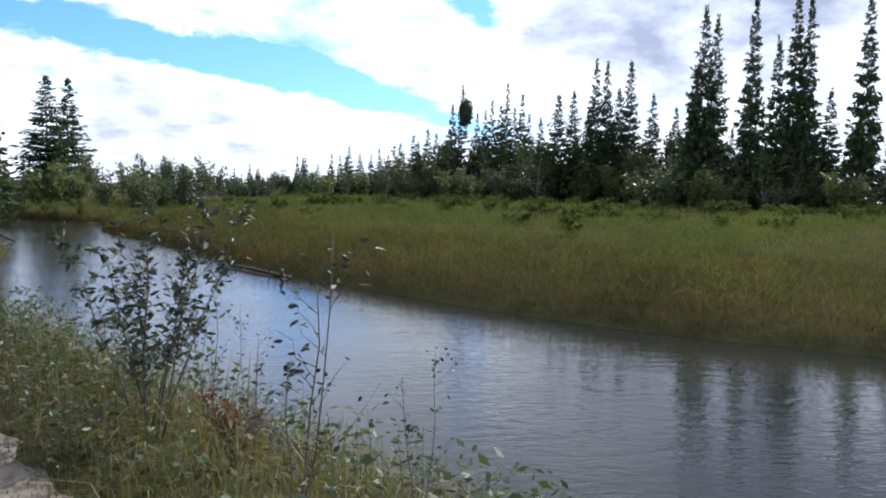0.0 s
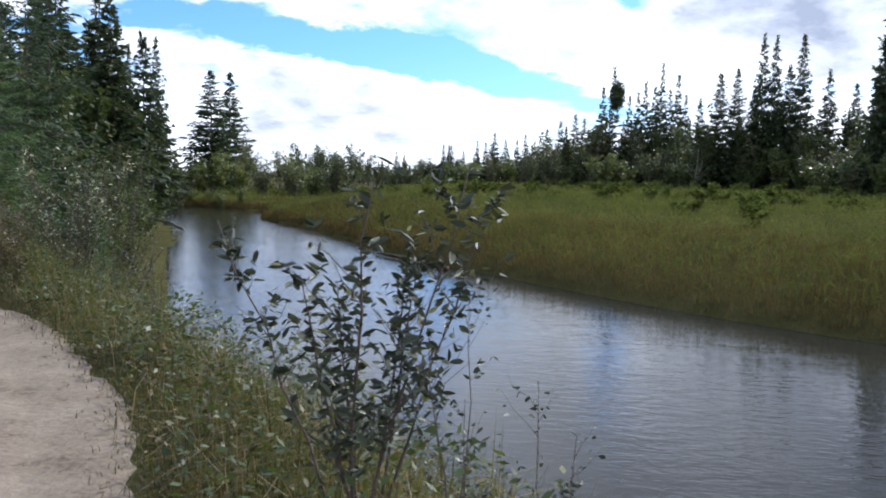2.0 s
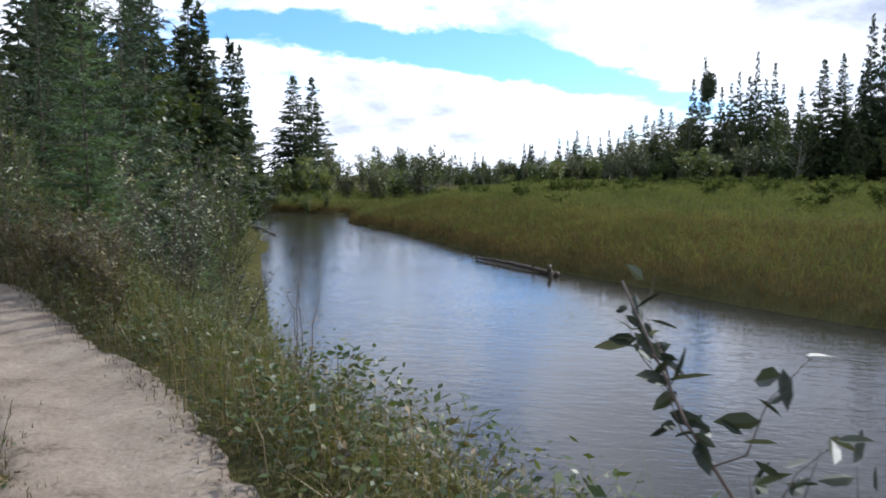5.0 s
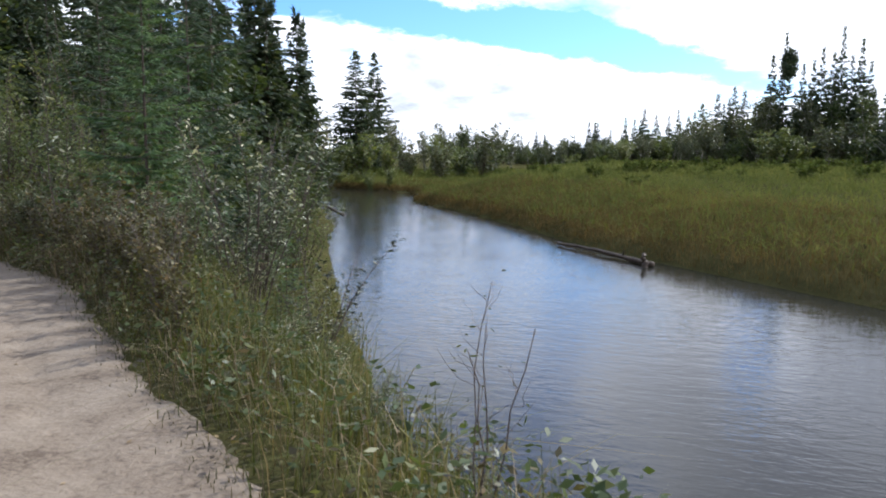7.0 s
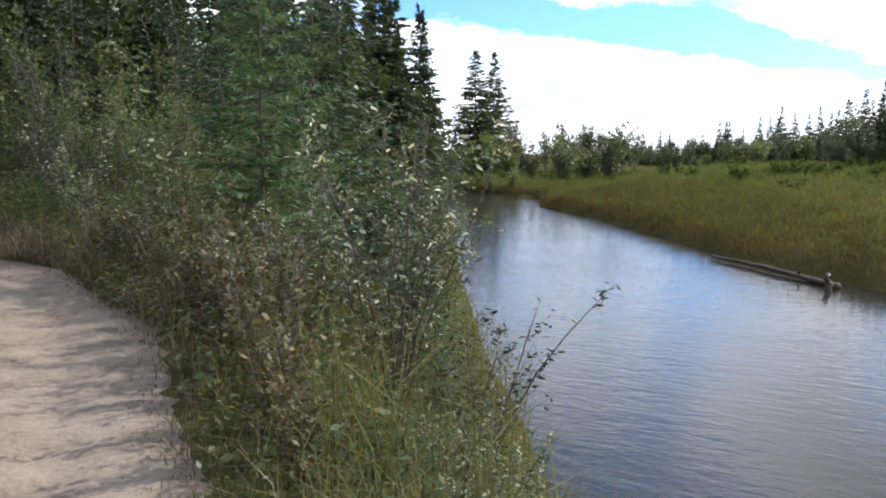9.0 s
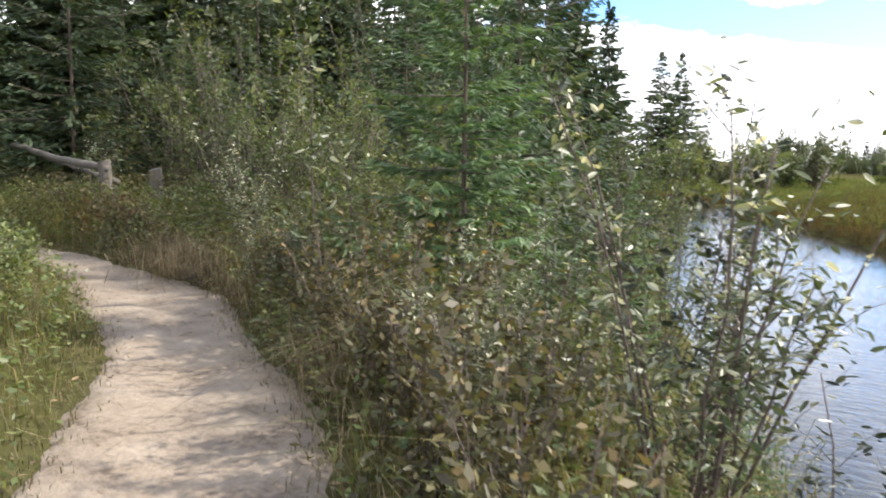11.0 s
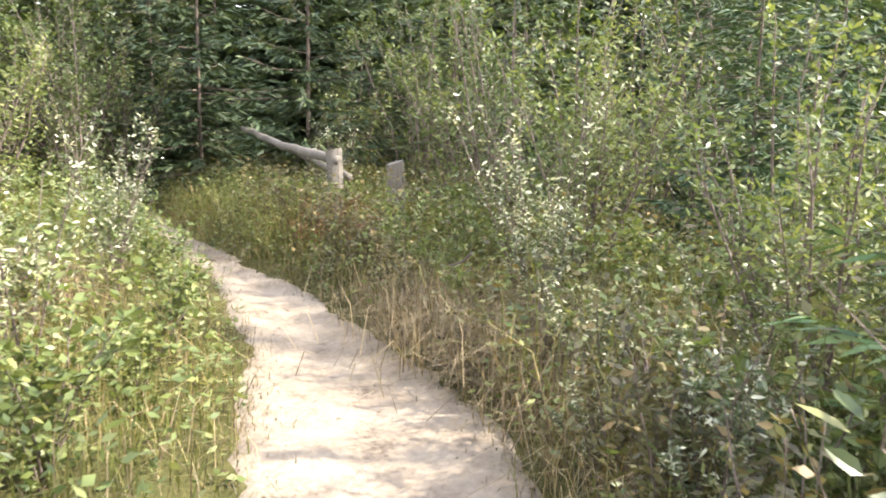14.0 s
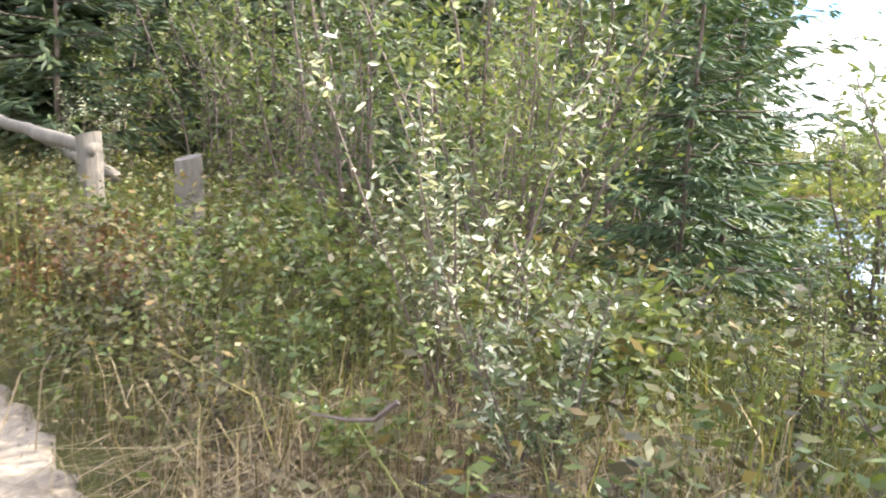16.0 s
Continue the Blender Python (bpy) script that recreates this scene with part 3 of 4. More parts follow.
spruce_row([(-3.6, 170.0, 14.5), (-6.6, 169.9, 13.2), (-9.4, 169.7, 11.5), (-12.0, 169.6, 9.1), (-15.7, 169.3, 9.0), (-18.1, 169.0, 9.3), (-20.5, 168.8, 10.7), (-24.1, 168.3, 9.6),
            (-27.0, 167.8, 8.0), (-30.0, 167.3, 9.4), (-1.8, 170.0, 13.7), (-13.9, 169.4, 10.3), (-22.3, 168.5, 8.8), (-31.7, 167.0, 5.5), (-10.8, 169.6, 9.8), (-5.4, 169.9, 11.4)], 1.3, far_edge)
spruce_row([(-60.2, 242.7, 10.0), (-57.7, 243.3, 9.0), (-64.6, 241.5, 8.4), (-52.6, 244.4, 7.4), (-50.0, 244.9, 5.4), (-56.0, 243.7, 6.1), (-62.6, 242.0, 6.8)], 1.4, far_edge)
spruce_row([(-67.1, 114.4, 23.5), (-67.3, 107.3, 21.2), (-63.9, 103.5, 14.4), (-52.3, 81.3, 19.8), (-48.4, 71.9, 19.3), (-52.9, 74.9, 18.0),
            (-64.1, 97.5, 17.2), (-39.2, 54.0, 13.1), (-34.3, 45.1, 14.3), (-32.4, 40.2, 11.8), (-31.2, 37.3, 13.1), (-29.5, 33.5, 10.4), (-29.1, 31.2, 10.9), (-28.4, 29.0, 8.4),
            (-29.0, 28.4, 10.2), (-29.7, 27.5, 9.4), (-29.0, 25.3, 8.8), (-37, 42, 16), (-40, 44, 17), (-36, 48, 16.5), (-43, 48, 18), (-41, 40, 16.5), (-33.5, 49, 13), (-32, 53, 13), (-29.5, 45.5, 13.5), (-31, 46.5, 15), (-31, 42.5, 15), (-32.5, 38.5, 15), (-31.5, 35.5, 14)], 1.25)

spruce_row([(-38, 9, 12), (-38.5, 13.5, 14), (-37, 18, 13), (-36, 21.5, 14), (-34, 25.5, 13), (-31.5, 28, 13), (-37, 5, 13), (-35, 1, 12), (-41, 16, 15), (-40, 24, 15), (-42, 8, 14), (-28.5, 23.5, 11), (-33.5, 20.5, 12), (-46, 4, 15), (-47, 11, 16), (-46, 18, 16), (-45, 27, 16), (-44, 32, 17), (-39, 31, 15), (-50, 14, 17), (-50, 22, 17), (-43, -2, 14), (-40, 37, 16)], 1.55)
spruce_row([(-60.1, 118.5, 19.0), (-60.5, 126.0, 19.6)], 1.8)
broom = make_spruce("spruce_tree", 33, 18.6, 1.9, 44, 8, 26, M_SPRUCE, "spruce with a dense dark witches' broom near its top", 0.7, 0.05, 0.15, 0.30)
bh = Heap()
br = np.random.default_rng(34)
bp_ = unit(br.normal(0, 1, (1500, 3))) * br.uniform(0.35, 1.0, (1500, 1)) * np.array([1.15, 1.15, 2.3]) + np.array([0.6, 0.0, 14.3])
bw_ = unit(br.normal(0, 1, (1500, 3)) + np.array([0, 0, 0.5]))
diamonds(bh, bp_, bw_, unit(np.cross(bw_, br.normal(0, 1, (1500, 3)))), br.uniform(0.4, 0.8, 1500), br.uniform(0.12, 0.25, 1500))
bh.mesh("witches_broom", M_SPRUCE, broom, "dense dark ball of needles")
plant(broom, USED, 2.8, 127.0, 20, 1.0, 1.0, 0.2)

# ---- forest edge: broadleaf trees and thickets behind the meadow ----
aspen = [make_shrub("aspen_tree", 60 + i, 7.0, (1.0, 1.5)[i], 3, 25, 16, 0.28, 0.7, (M_LEAF_GREY, M_LEAF)[i], ("slender grey-green aspen with pale bark at the forest edge", "leafy green birch clump at the forest edge")[i],
                    "tree", "broadleaf trees", 0.07, 0.12, M_PALE_BARK, 0.2, False, 0.22, True) for i in range(2)]
thicket = [make_shrub("willow_thicket", 70 + i, (2.2, 3.0, 2.4)[i], (1.7, 1.7, 1.3)[i], 11, 8, 12, 0.19, 0.55, (M_LEAF, M_LEAF_GREY, M_LEAF_BRIGHT)[i],
                      ("rounded green willow bush in the meadow", "tall grey-green willow bush by the trees", "bright green willow bush on the bank")[i], "shrub", "willow bushes", 0.02, 0.10, None, 0.3, False, 0.25, True) for i in range(3)]


def line_up(a, b, n, objs, lo, hi, rough, seed):
    """Trees or bushes along a line, unevenly spaced and sized."""
    r = np.random.default_rng(seed)
    for k in range(n):
        f = (k + r.uniform(-0.4, 0.4)) / max(n - 1, 1)
        x, y = a[0] + (b[0] - a[0]) * f + r.normal(0, rough), a[1] + (b[1] - a[1]) * f + r.normal(0, rough)
        s = r.uniform(lo, hi)
        plant(objs[int(r.integers(0, len(objs)))], USED, x, y, r.uniform(0, 360), s * r.uniform(0.85, 1.2), s, 0.1)


line_up((48, 70), (24, 82), 9, [aspen[0], aspen[1]], 0.7, 1.1, 2.0, 1)
line_up((36, 99), (13, 107), 12, [aspen[0], aspen[1]], 1.0, 1.55, 2.0, 2)
line_up((15, 125), (-2, 129), 10, [aspen[1], aspen[0]], 1.0, 1.6, 2.5, 3)
line_up((-2, 150), (-34, 166), 15, [aspen[1], aspen[0]], 0.7, 1.05, 3.0, 4)
line_up((-34, 180), (-76, 238), 12, [aspen[1]], 0.6, 0.95, 4.0, 5)
line_up((-46, 98), (-44, 150), 11, [aspen[0]], 0.85, 1.15, 2.0, 6)
line_up((52, 60), (22, 76), 12, thicket, 1.0, 1.9, 2.0, 7)
line_up((30, 92), (6, 112), 13, thicket, 1.4, 2.4, 2.5, 8)
line_up((8, 112), (-30, 140), 16, thicket, 1.3, 2.2, 3.0, 9)
line_up((-30, 90), (-46, 118), 11, thicket, 1.5, 2.3, 2.5, 10)
line_up((-36, 84), (-60, 96), 12, thicket, 1.4, 2.4, 2.0, 12)
line_up((-44, 100), (-44, 140), 9, [aspen[1], aspen[0]], 0.75, 1.0, 3.0, 18)
line_up((-40, 62), (-52, 84), 8, [thicket[2], thicket[0], thicket[1]], 1.2, 2.0, 2.0, 19)
# the dense lower storey under the tall spruces
line_up((50, 68), (24, 83), 16, [thicket[0], thicket[1]], 1.3, 2.2, 2.0, 31)
line_up((40, 97), (13, 108), 22, [thicket[0], thicket[1]], 1.5, 2.7, 1.5, 32)
line_up((15, 123), (-6, 130), 16, [thicket[0], thicket[1]], 1.6, 3.0, 1.5, 33)
line_up((0, 160), (-36, 166), 22, [thicket[0], thicket[1]], 1.3, 2.4, 1.5, 34)
line_up((-34, 172), (-70, 236), 18, [thicket[0], thicket[1]], 1.6, 2.6, 2.5, 35)
line_up((40, 98), (14, 107), 14, far_edge, 0.5, 1.05, 1.5, 36)
line_up((15, 127), (-2, 131), 10, far_edge, 0.6, 1.15, 1.5, 37)
line_up((0, 168), (-34, 169), 20, far_edge, 0.45, 0.95, 1.5, 38)
line_up((-36, 175), (-62, 236), 12, far_edge, 0.4, 0.75, 2.0, 39)
# bushes of the near bank towards the bend
line_up((-27, 41), (-38, 57), 8, [thicket[2], thicket[0]], 0.9, 1.5, 1.2, 13)
line_up((-30, 44), (-48, 66), 7, [thicket[1], aspen[1]], 1.1, 1.5, 1.5, 14)
line_up((-17, 25), (-27, 41), 10, [thicket[2], thicket[0], thicket[1]], 0.8, 1.3, 1.0, 15)
line_up((-21, 25), (-31, 42), 7, [aspen[1], thicket[1]], 0.8, 1.2, 1.2, 16)
line_up((-34, 73), (-50, 80), 12, [thicket[2]], 0.5, 0.95, 1.2, 40)
line_up((-50, 68), (-62, 90), 7, [aspen[1], thicket[0]], 1.0, 1.5, 2.0, 17)

# ---- young spruces and tall willows round the trail's bend ----
near_spruce = [make_spruce("young_spruce", 40 + i, (5.2, 7.5)[i], (1.35, 1.7)[i], (38, 44)[i], 9, (96, 56)[i], (M_SPRUCE_YOUNG, M_SPRUCE_MID)[i], "young bushy green spruce beside the creek path", (0.15, 0.21)[i], 0.02, 0.02, 0.17, 0.032, True) for i in range(2)]
dark_spruce = make_spruce("spruce_tree", 50, 10.0, 2.4, 42, 9, 54, M_SPRUCE, "broad dark spruce with dense boughs down to the ground", 0.27, 0.02, 0.02, 0.20, 0.05, True)
for x, y, s, tall, k in [(-11.7, 14.5, 1.0, 1.0, 0), (-13.4, 17.7, 0.9, 1.1, 1), (-14.2, 19.5, 1.0, 1.2, 1), (-11.2, 16.7, 0.5, 0.5, 0), (-17.2, 19.5, 1.0, 0.95, 1), (-18.2, 22.8, 1.2, 1.4, 1), (-19.2, 23.5, 1.1, 1.3, 1)]:
    plant(near_spruce[k], USED, x, y, x * 77 % 360, s, tall)
plant(near_spruce[0], USED, -8.95, 13.75, 40, 0.36, 0.36)
for x, y, s, tall in [(-25.6, 17.2, 1.0, 1.0), (-28.5, 15.9, 1.0, 1.1), (-23.0, 20.5, 0.9, 1.0), (-24.5, 25.0, 0.9, 1.2), (-29.5, 20.5, 1.0, 1.15), (-33, 17.5, 1.1, 1.3), (-31, 11.5, 1.0, 1.1), (-27, 10.0, 0.9, 0.9), (-21.5, 28.5, 0.8, 1.15),
                      (-31.0, 15.4, 1.0, 1.1), (-36, 13, 1.1, 1.3), (-26.5, 29.5, 0.9, 1.25)]:
    plant(dark_spruce, USED, x, y, x * 53 % 360, s, tall)
tall_willow = [make_shrub("tall_willow", 80 + i, (4.2, 3.4)[i], (1.3, 1.1)[i], 10, 16, 18, 0.09, 0.34, (M_LEAF, M_LEAF_BRIGHT)[i], "tall slender green willow among the trees", "shrub", "tall willows", 0.022, 0.12, None, 0.2, False, 0.22) for i in range(2)]
for x, y, s, k in [(-19.2, 17.3, 1.0, 0), (-17.4, 17.2, 1.05, 1), (-21.3, 18.2, 1.15, 1), (-15.2, 17.0, 0.45, 1), (-13.6, 16.4, 0.8, 0), (-23.6, 18.6, 1.1, 0), (-18.5, 20.5, 1.3, 0), (-21.5, 22.3, 1.4, 1), (-26.8, 13.2, 1.0, 0), (-29, 13.6, 1.3, 1), (-24.5, 11.5, 1.0, 1),
                   (-16.0, 21.3, 1.2, 1), (-13.0, 20.3, 1.0, 0), (-11.8, 18.8, 0.8, 1), (-14.6, 23.4, 1.0, 0), (-22, 11.0, 0.8, 0), (-27.5, 18.9, 1.2, 1), (-13.9, 15.6, 0.75, 1), (-12.0, 15.3, 0.65, 1), (-16.9, 16.6, 0.8, 1), (-24.8, 19.8, 1.5, 1), (-26.0, 12.0, 1.2, 1), (-23.5, 9.5, 1.2, 0), (-28.5, 9.0, 1.4, 1), (-28.8, 14.35, 1.2, 1), (-31.5, 13.4, 1.4, 0), (-9.7, 12.9, 0.45, 0), (-13.2, 14.7, 0.62, 1), (-12.5, 14.9, 0.7, 1)]:
    plant(tall_willow[k], USED, x, y, x * 91 % 360, s, s)

line_up((-20, 27), (-36, 20), 6, [aspen[1], aspen[0]], 0.9, 1.3, 1.5, 23)
line_up((-36, 19), (-30, 4), 7, [aspen[1]], 0.9, 1.3, 1.5, 24)
line_up((-40, 24), (-44, 2), 7, [aspen[1], thicket[1]], 1.3, 1.9, 2.0, 25)
# ---- silvery shrubs and saplings by the trail ----
silver = [make_shrub("silverberry_shrub", 90 + i, (1.75, 1.3)[i], (0.65, 0.5)[i], 9, 13, 13, 0.048, 0.36, M_LEAF_SILVER, "shrub with silvery white leaves beside the sandy path", "shrub", "silvery shrubs", 0.009, 0.25, None, 0.35, True, 0.14) for i in range(2)]
for x, y, s, k in [(-16.2, 15.4, 1.2, 0), (-15.5, 15.0, 0.95, 1), (-13.4, 14.4, 0.65, 0), (-10.4, 13.4, 0.8, 0), (-8.7, 12.55, 1.5, 0), (-11.5, 13.3, 0.6, 0), (-15.6, 11.6, 0.9, 0), (-17.9, 12.4, 0.95, 0), (-22.9, 16.4, 1.1, 0), (-9.5, 12.3, 0.7, 1), (-12.8, 13.5, 0.75, 1),
                   (-7.4, 11.9, 0.75, 1), (-16.6, 11.2, 0.9, 1), (-10.0, 12.9, 0.9, 1), (-14.2, 14.3, 0.7, 1), (-11.2, 12.75, 0.55, 1), (-9.4, 11.8, 0.75, 1), (-13.5, 13.7, 0.5, 1), (-6.7, 10.0, 0.5, 1), (-5.7, 9.3, 0.4, 1), (-7.3, 10.9, 0.6, 1), (-6.2, 10.4, 0.5, 1)]:
    plant(silver[k], USED, x, y, x * 67 % 360, s, s)
sapling = make_shrub("balsam_poplar_sapling", 97, 2.35, 0.5, 1, 15, 7, 0.085, 0.42, M_LEAF_SILVER, "slim poplar sapling with pale leaves beside the path", "sapling", "", 0.013, 0.3, None, 0.2, True, 0.1)
plant(sapling, USED, -11.75, 13.0, 20)
plant(sapling, USED, -9.6, 13.2, 130, 0.7, 0.7)

dark_shrub = make_shrub("willow_shrub", 101, 1.72, 0.80, 8, 17, 8, 0.066, 0.42, M_LEAF_DARK, "open willow shrub with dark leathery leaves above the water", "shrub", "", 0.008, 0.3, None, 0.05, True, 0.08)
plant(dark_shrub, USED, -1.74, 4.75, 15)
thin_shrub = make_shrub("thin_willow", 103, 1.62, 0.17, 3, 11, 5, 0.038, 0.5, M_LEAF_DARK, "thin half-bare willow with a few pale leaves", "shrub", "", 0.0055, 0.3, None, 0.3, True, 0.08)
plant(thin_shrub, USED, -0.44, 2.52, 0, 1.0, 0.92)
plant(thin_shrub, USED, -1.35, 4.55, 100, 0.72, 0.72)
plant(thin_shrub, USED, -1.0, 4.1, 220, 0.6, 0.6)
plant(thin_shrub, USED, -0.05, 3.1, 70, 0.62, 0.62)
bare_twig = make_shrub("bare_twig_bush", 107, 1.35, 0.35, 4, 6, 1, 0.03, 0.4, M_LEAF_GREY, "nearly leafless thin grey twigs on the bank", "shrub", "", 0.0042, 0.3, None, 0.4, True, 0.05)
plant(bare_twig, USED, -4.7, 8.1, 30, 1.0, 0.78)
plant(bare_twig, USED, -8.3, 12.6, 200, 0.9, 0.9)
lean_willow = make_shrub("leaning_willow", 109, 2.9, 1.1, 5, 14, 8, 0.07, 0.42, M_LEAF_DARK, "willow with dark stems leaning out over the creek", "shrub", "", 0.014, 0.3, None, 0.6, True, 0.1)
plant(lean_willow, USED, -8.9, 13.0, 60)
plant(lean_willow, USED, -8.0, 12.8, 160, 0.95, 0.72)
bright_bush = make_shrub("rose_bush", 111, 0.75, 0.42, 9, 7, 9, 0.055, 0.6, M_LEAF_BRIGHT, "low bush with fresh green leaves beside the path", "shrub", "low leafy bushes", 0.005, 0.1, None, 0.4, True, 0.2)
for x, y, s in [(-14.6, 11.6, 1.1), (-15.4, 12.1, 0.9), (-13.6, 11.2, 0.9), (-16.6, 12.6, 1.0), (-18.6, 12.9, 0.9), (-14.2, 10.7, 1.1), (-15.6, 10.8, 1.2), (-12.6, 10.6, 0.8), (-7.5, 10.6, 0.7), (-17, 15.1, 1.0), (-18.3, 15.1, 1.0), (-14.9, 14.7, 0.9),
                (-7.9, 7.9, 0.9), (-17.6, 15.9, 1.3), (-19.0, 15.6, 1.3), (-20.3, 15.5, 1.4), (-21.6, 15.4, 1.3), (-22.6, 15.7, 1.5), (-16.8, 15.9, 1.3), (-18.9, 16.6, 1.6), (-13.0, 14.9, 1.4), (-12.6, 13.8, 1.2), (-14.2, 15.4, 1.4), (-15.9, 16.2, 1.5), (-11.2, 12.9, 0.9), (-10.8, 13.6, 1.2), (-10.1, 12.4, 0.9), (-16.9, 11.8, 1.1), (-18.2, 11.8, 1.2), (-20.0, 12.8, 1.2), (-22.0, 13.0, 1.2), (-24, 15.1, 1.3), (-6.9, 7.5, 0.8), (-8.5, 9.0, 0.9), (-9.3, 12.1, 0.8), (-13.8, 14.6, 1.0), (-12.2, 14.2, 1.0), (-10.3, 9.4, 0.9), (-16.1, 14.7, 0.9), (-6.1, 9.9, 0.5), (-6.9, 10.5, 0.7), (-7.8, 11.4, 0.8)]:
    plant(bright_bush, USED, x, y, x * 83 % 360, s, s)
red_bush = make_shrub("red_leaved_bush", 113, 0.6, 0.28, 8, 7, 9, 0.04, 0.5, M_LEAF_RED, "low bush turned reddish brown", "shrub", "reddish bushes", 0.005, 0.1, None, 0.4, True, 0.2)
for x, y, s in [(-1.15, 4.35, 0.9), (-9.2, 12.75, 1.2), (-20.4, 15.0, 1.2), (-12.0, 13.25, 0.6), (-8.0, 12.2, 0.9), (-19.6, 14.9, 1.3), (-20.1, 15.3, 1.6), (-18.7, 15.0, 1.2), (-20.9, 15.3, 1.5), (-19.2, 15.3, 1.5)]:
    plant(red_bush, USED, x, y, x * 83 % 360, s, s)

tall_weed = make_shrub("tall_weed", 115, 0.95, 0.34, 11, 6, 9, 0.050, 0.45, M_LEAF_OLIVE, "knee-high clump of withering olive weeds beside the path", "weed", "tall weeds", 0.004, 0.1, None, 0.4, False, 0.2)
for x, y, s in [(-7.4, 10.2, 0.75), (-7.8, 10.5, 0.95), (-8.15, 10.85, 0.95), (-8.6, 11.25, 1.0), (-9.05, 11.5, 1.05), (-9.5, 11.85, 0.95), (-9.95, 12.15, 1.1), (-10.4, 12.5, 0.9), (-10.95, 12.7, 1.0), (-11.5, 13.05, 1.0), (-12.1, 13.3, 0.9), (-12.7, 13.55, 1.0),
                (-13.2, 13.75, 0.8), (-16.4, 14.6, 0.75), (-17.2, 14.8, 0.9), (-18.0, 14.9, 0.95), (-18.8, 14.95, 1.0), (-19.7, 15.2, 1.05), (-20.5, 15.2, 1.1), (-21.3, 15.2, 1.1), (-8.9, 11.9, 1.1), (-9.9, 12.7, 1.1), (-11.0, 13.3, 1.15)]:
    plant(tall_weed, USED, x - 0.14, y - 0.18, x * 71 % 360, s * 1.1, s * 1.15)

# ---- grass ----
def scatter(n, box, seed):
    r = np.random.default_rng(seed)
    return r, np.column_stack([r.uniform(box[0], box[1], n), r.uniform(box[2], box[3], n)])


def bank_points(n, seed, gap=0.0, reach=6.0):
    """Points on the near bank off the bare trail, denser near it."""
    r, xy = scatter(n, (-28, 3.5, -2.5, 21), seed)
    dt, ti = line_dist(xy, TRAIL_D)
    dn, _ = line_dist(xy, NEAR_S)
    a = np.abs(dt) - TRAIL_D[ti, 2]
    keep = (a > gap + r.normal(0, 0.09, n)) & (dn < -0.05) & (r.random(n) < np.exp(-np.maximum(a, 0) / reach))
    return r, xy[keep], a[keep], dt[keep]


def clumpy(xy, f=1.0):
    return 0.5 + 0.5 * wave(xy[:, 0] * f + 5, xy[:, 1] * f)


heap = Heap()
r, xy, a, side_of = bank_points(330000, 201, -0.02, 4.5)
keep = r.random(len(xy)) < (0.35 + 0.65 * clumpy(xy, 1.7)) * (1 - 0.75 * np.exp(-((xy[:, 0] + 15.4) ** 2 + (xy[:, 1] - 14.5) ** 2) / 2.2))
xy, a, side_of = xy[keep], a[keep], side_of[keep]
n = len(xy)
bend_ = np.clip((-8.5 - xy[:, 0]) / 1.5, 0, 1) * (side_of > 0)
hh = (0.16 + 0.22 * np.clip((a - 0.08) / 0.12, 0, 1) * np.clip((-5.5 - xy[:, 0]) / 2.5, 0, 1) * (side_of > 0) + 0.42 * np.clip(a / (0.9 - 0.55 * bend_), 0, 1)) * (0.55 + 0.8 * clumpy(xy, 1.1)) * r.uniform(0.5, 1.35, n) * np.where(side_of < 0, 0.8, 1.0) * (1 + 0.15 * bend_)
keep = r.random(n) < 1 - 0.3 * bend_
xy, a, hh, n = xy[keep], a[keep], hh[keep], int(keep.sum())
blades(heap, np.column_stack([xy, ground_z(xy) - 0.02]), r.uniform(0, 6.28, n), hh, r.normal(0.0, 0.85, n), r.uniform(0.004, 0.010, n) + 0.004 * (a > 2), r)
tagged(heap.mesh("grass", M_GRASS), "knee-high green grass growing along the sandy path", "grass", kind="stuff")

heap = Heap()
r, xy, a, side_of = bank_points(480000, 203, 0.04, 2.5)
near_dry = np.exp(-((xy[:, 0] + 15.6) ** 2 + (xy[:, 1] - 14.6) ** 2) / 2.6) + np.exp(-((xy[:, 0] + 16.6) ** 2 + (xy[:, 1] - 11.0) ** 2) / 0.8) + np.exp(-((xy[:, 0] + 14.8) ** 2 + (xy[:, 1] - 14.1) ** 2) / 2.2) + np.exp(-((xy[:, 0] + 10.6) ** 2 + (xy[:, 1] - 12.5) ** 2) / 0.6)
keep = r.random(len(xy)) < (0.18 + 0.82 * np.clip(1.6 * near_dry, 0, 1)) * np.where((side_of < 0) & (xy[:, 0] < -8), 0.3, 1.0)
xy, a = xy[keep], a[keep]
n = len(xy)
blades(heap, np.column_stack([xy, ground_z(xy) - 0.02]), r.uniform(0, 6.28, n), r.uniform(0.15, 0.6, n), r.normal(0, 1.3, n), r.uniform(0.003, 0.008, n), r)
tagged(heap.mesh("dry_grass", M_GRASS_DRY), "dead straw-coloured grass stalks lying over", "grass", kind="stuff")

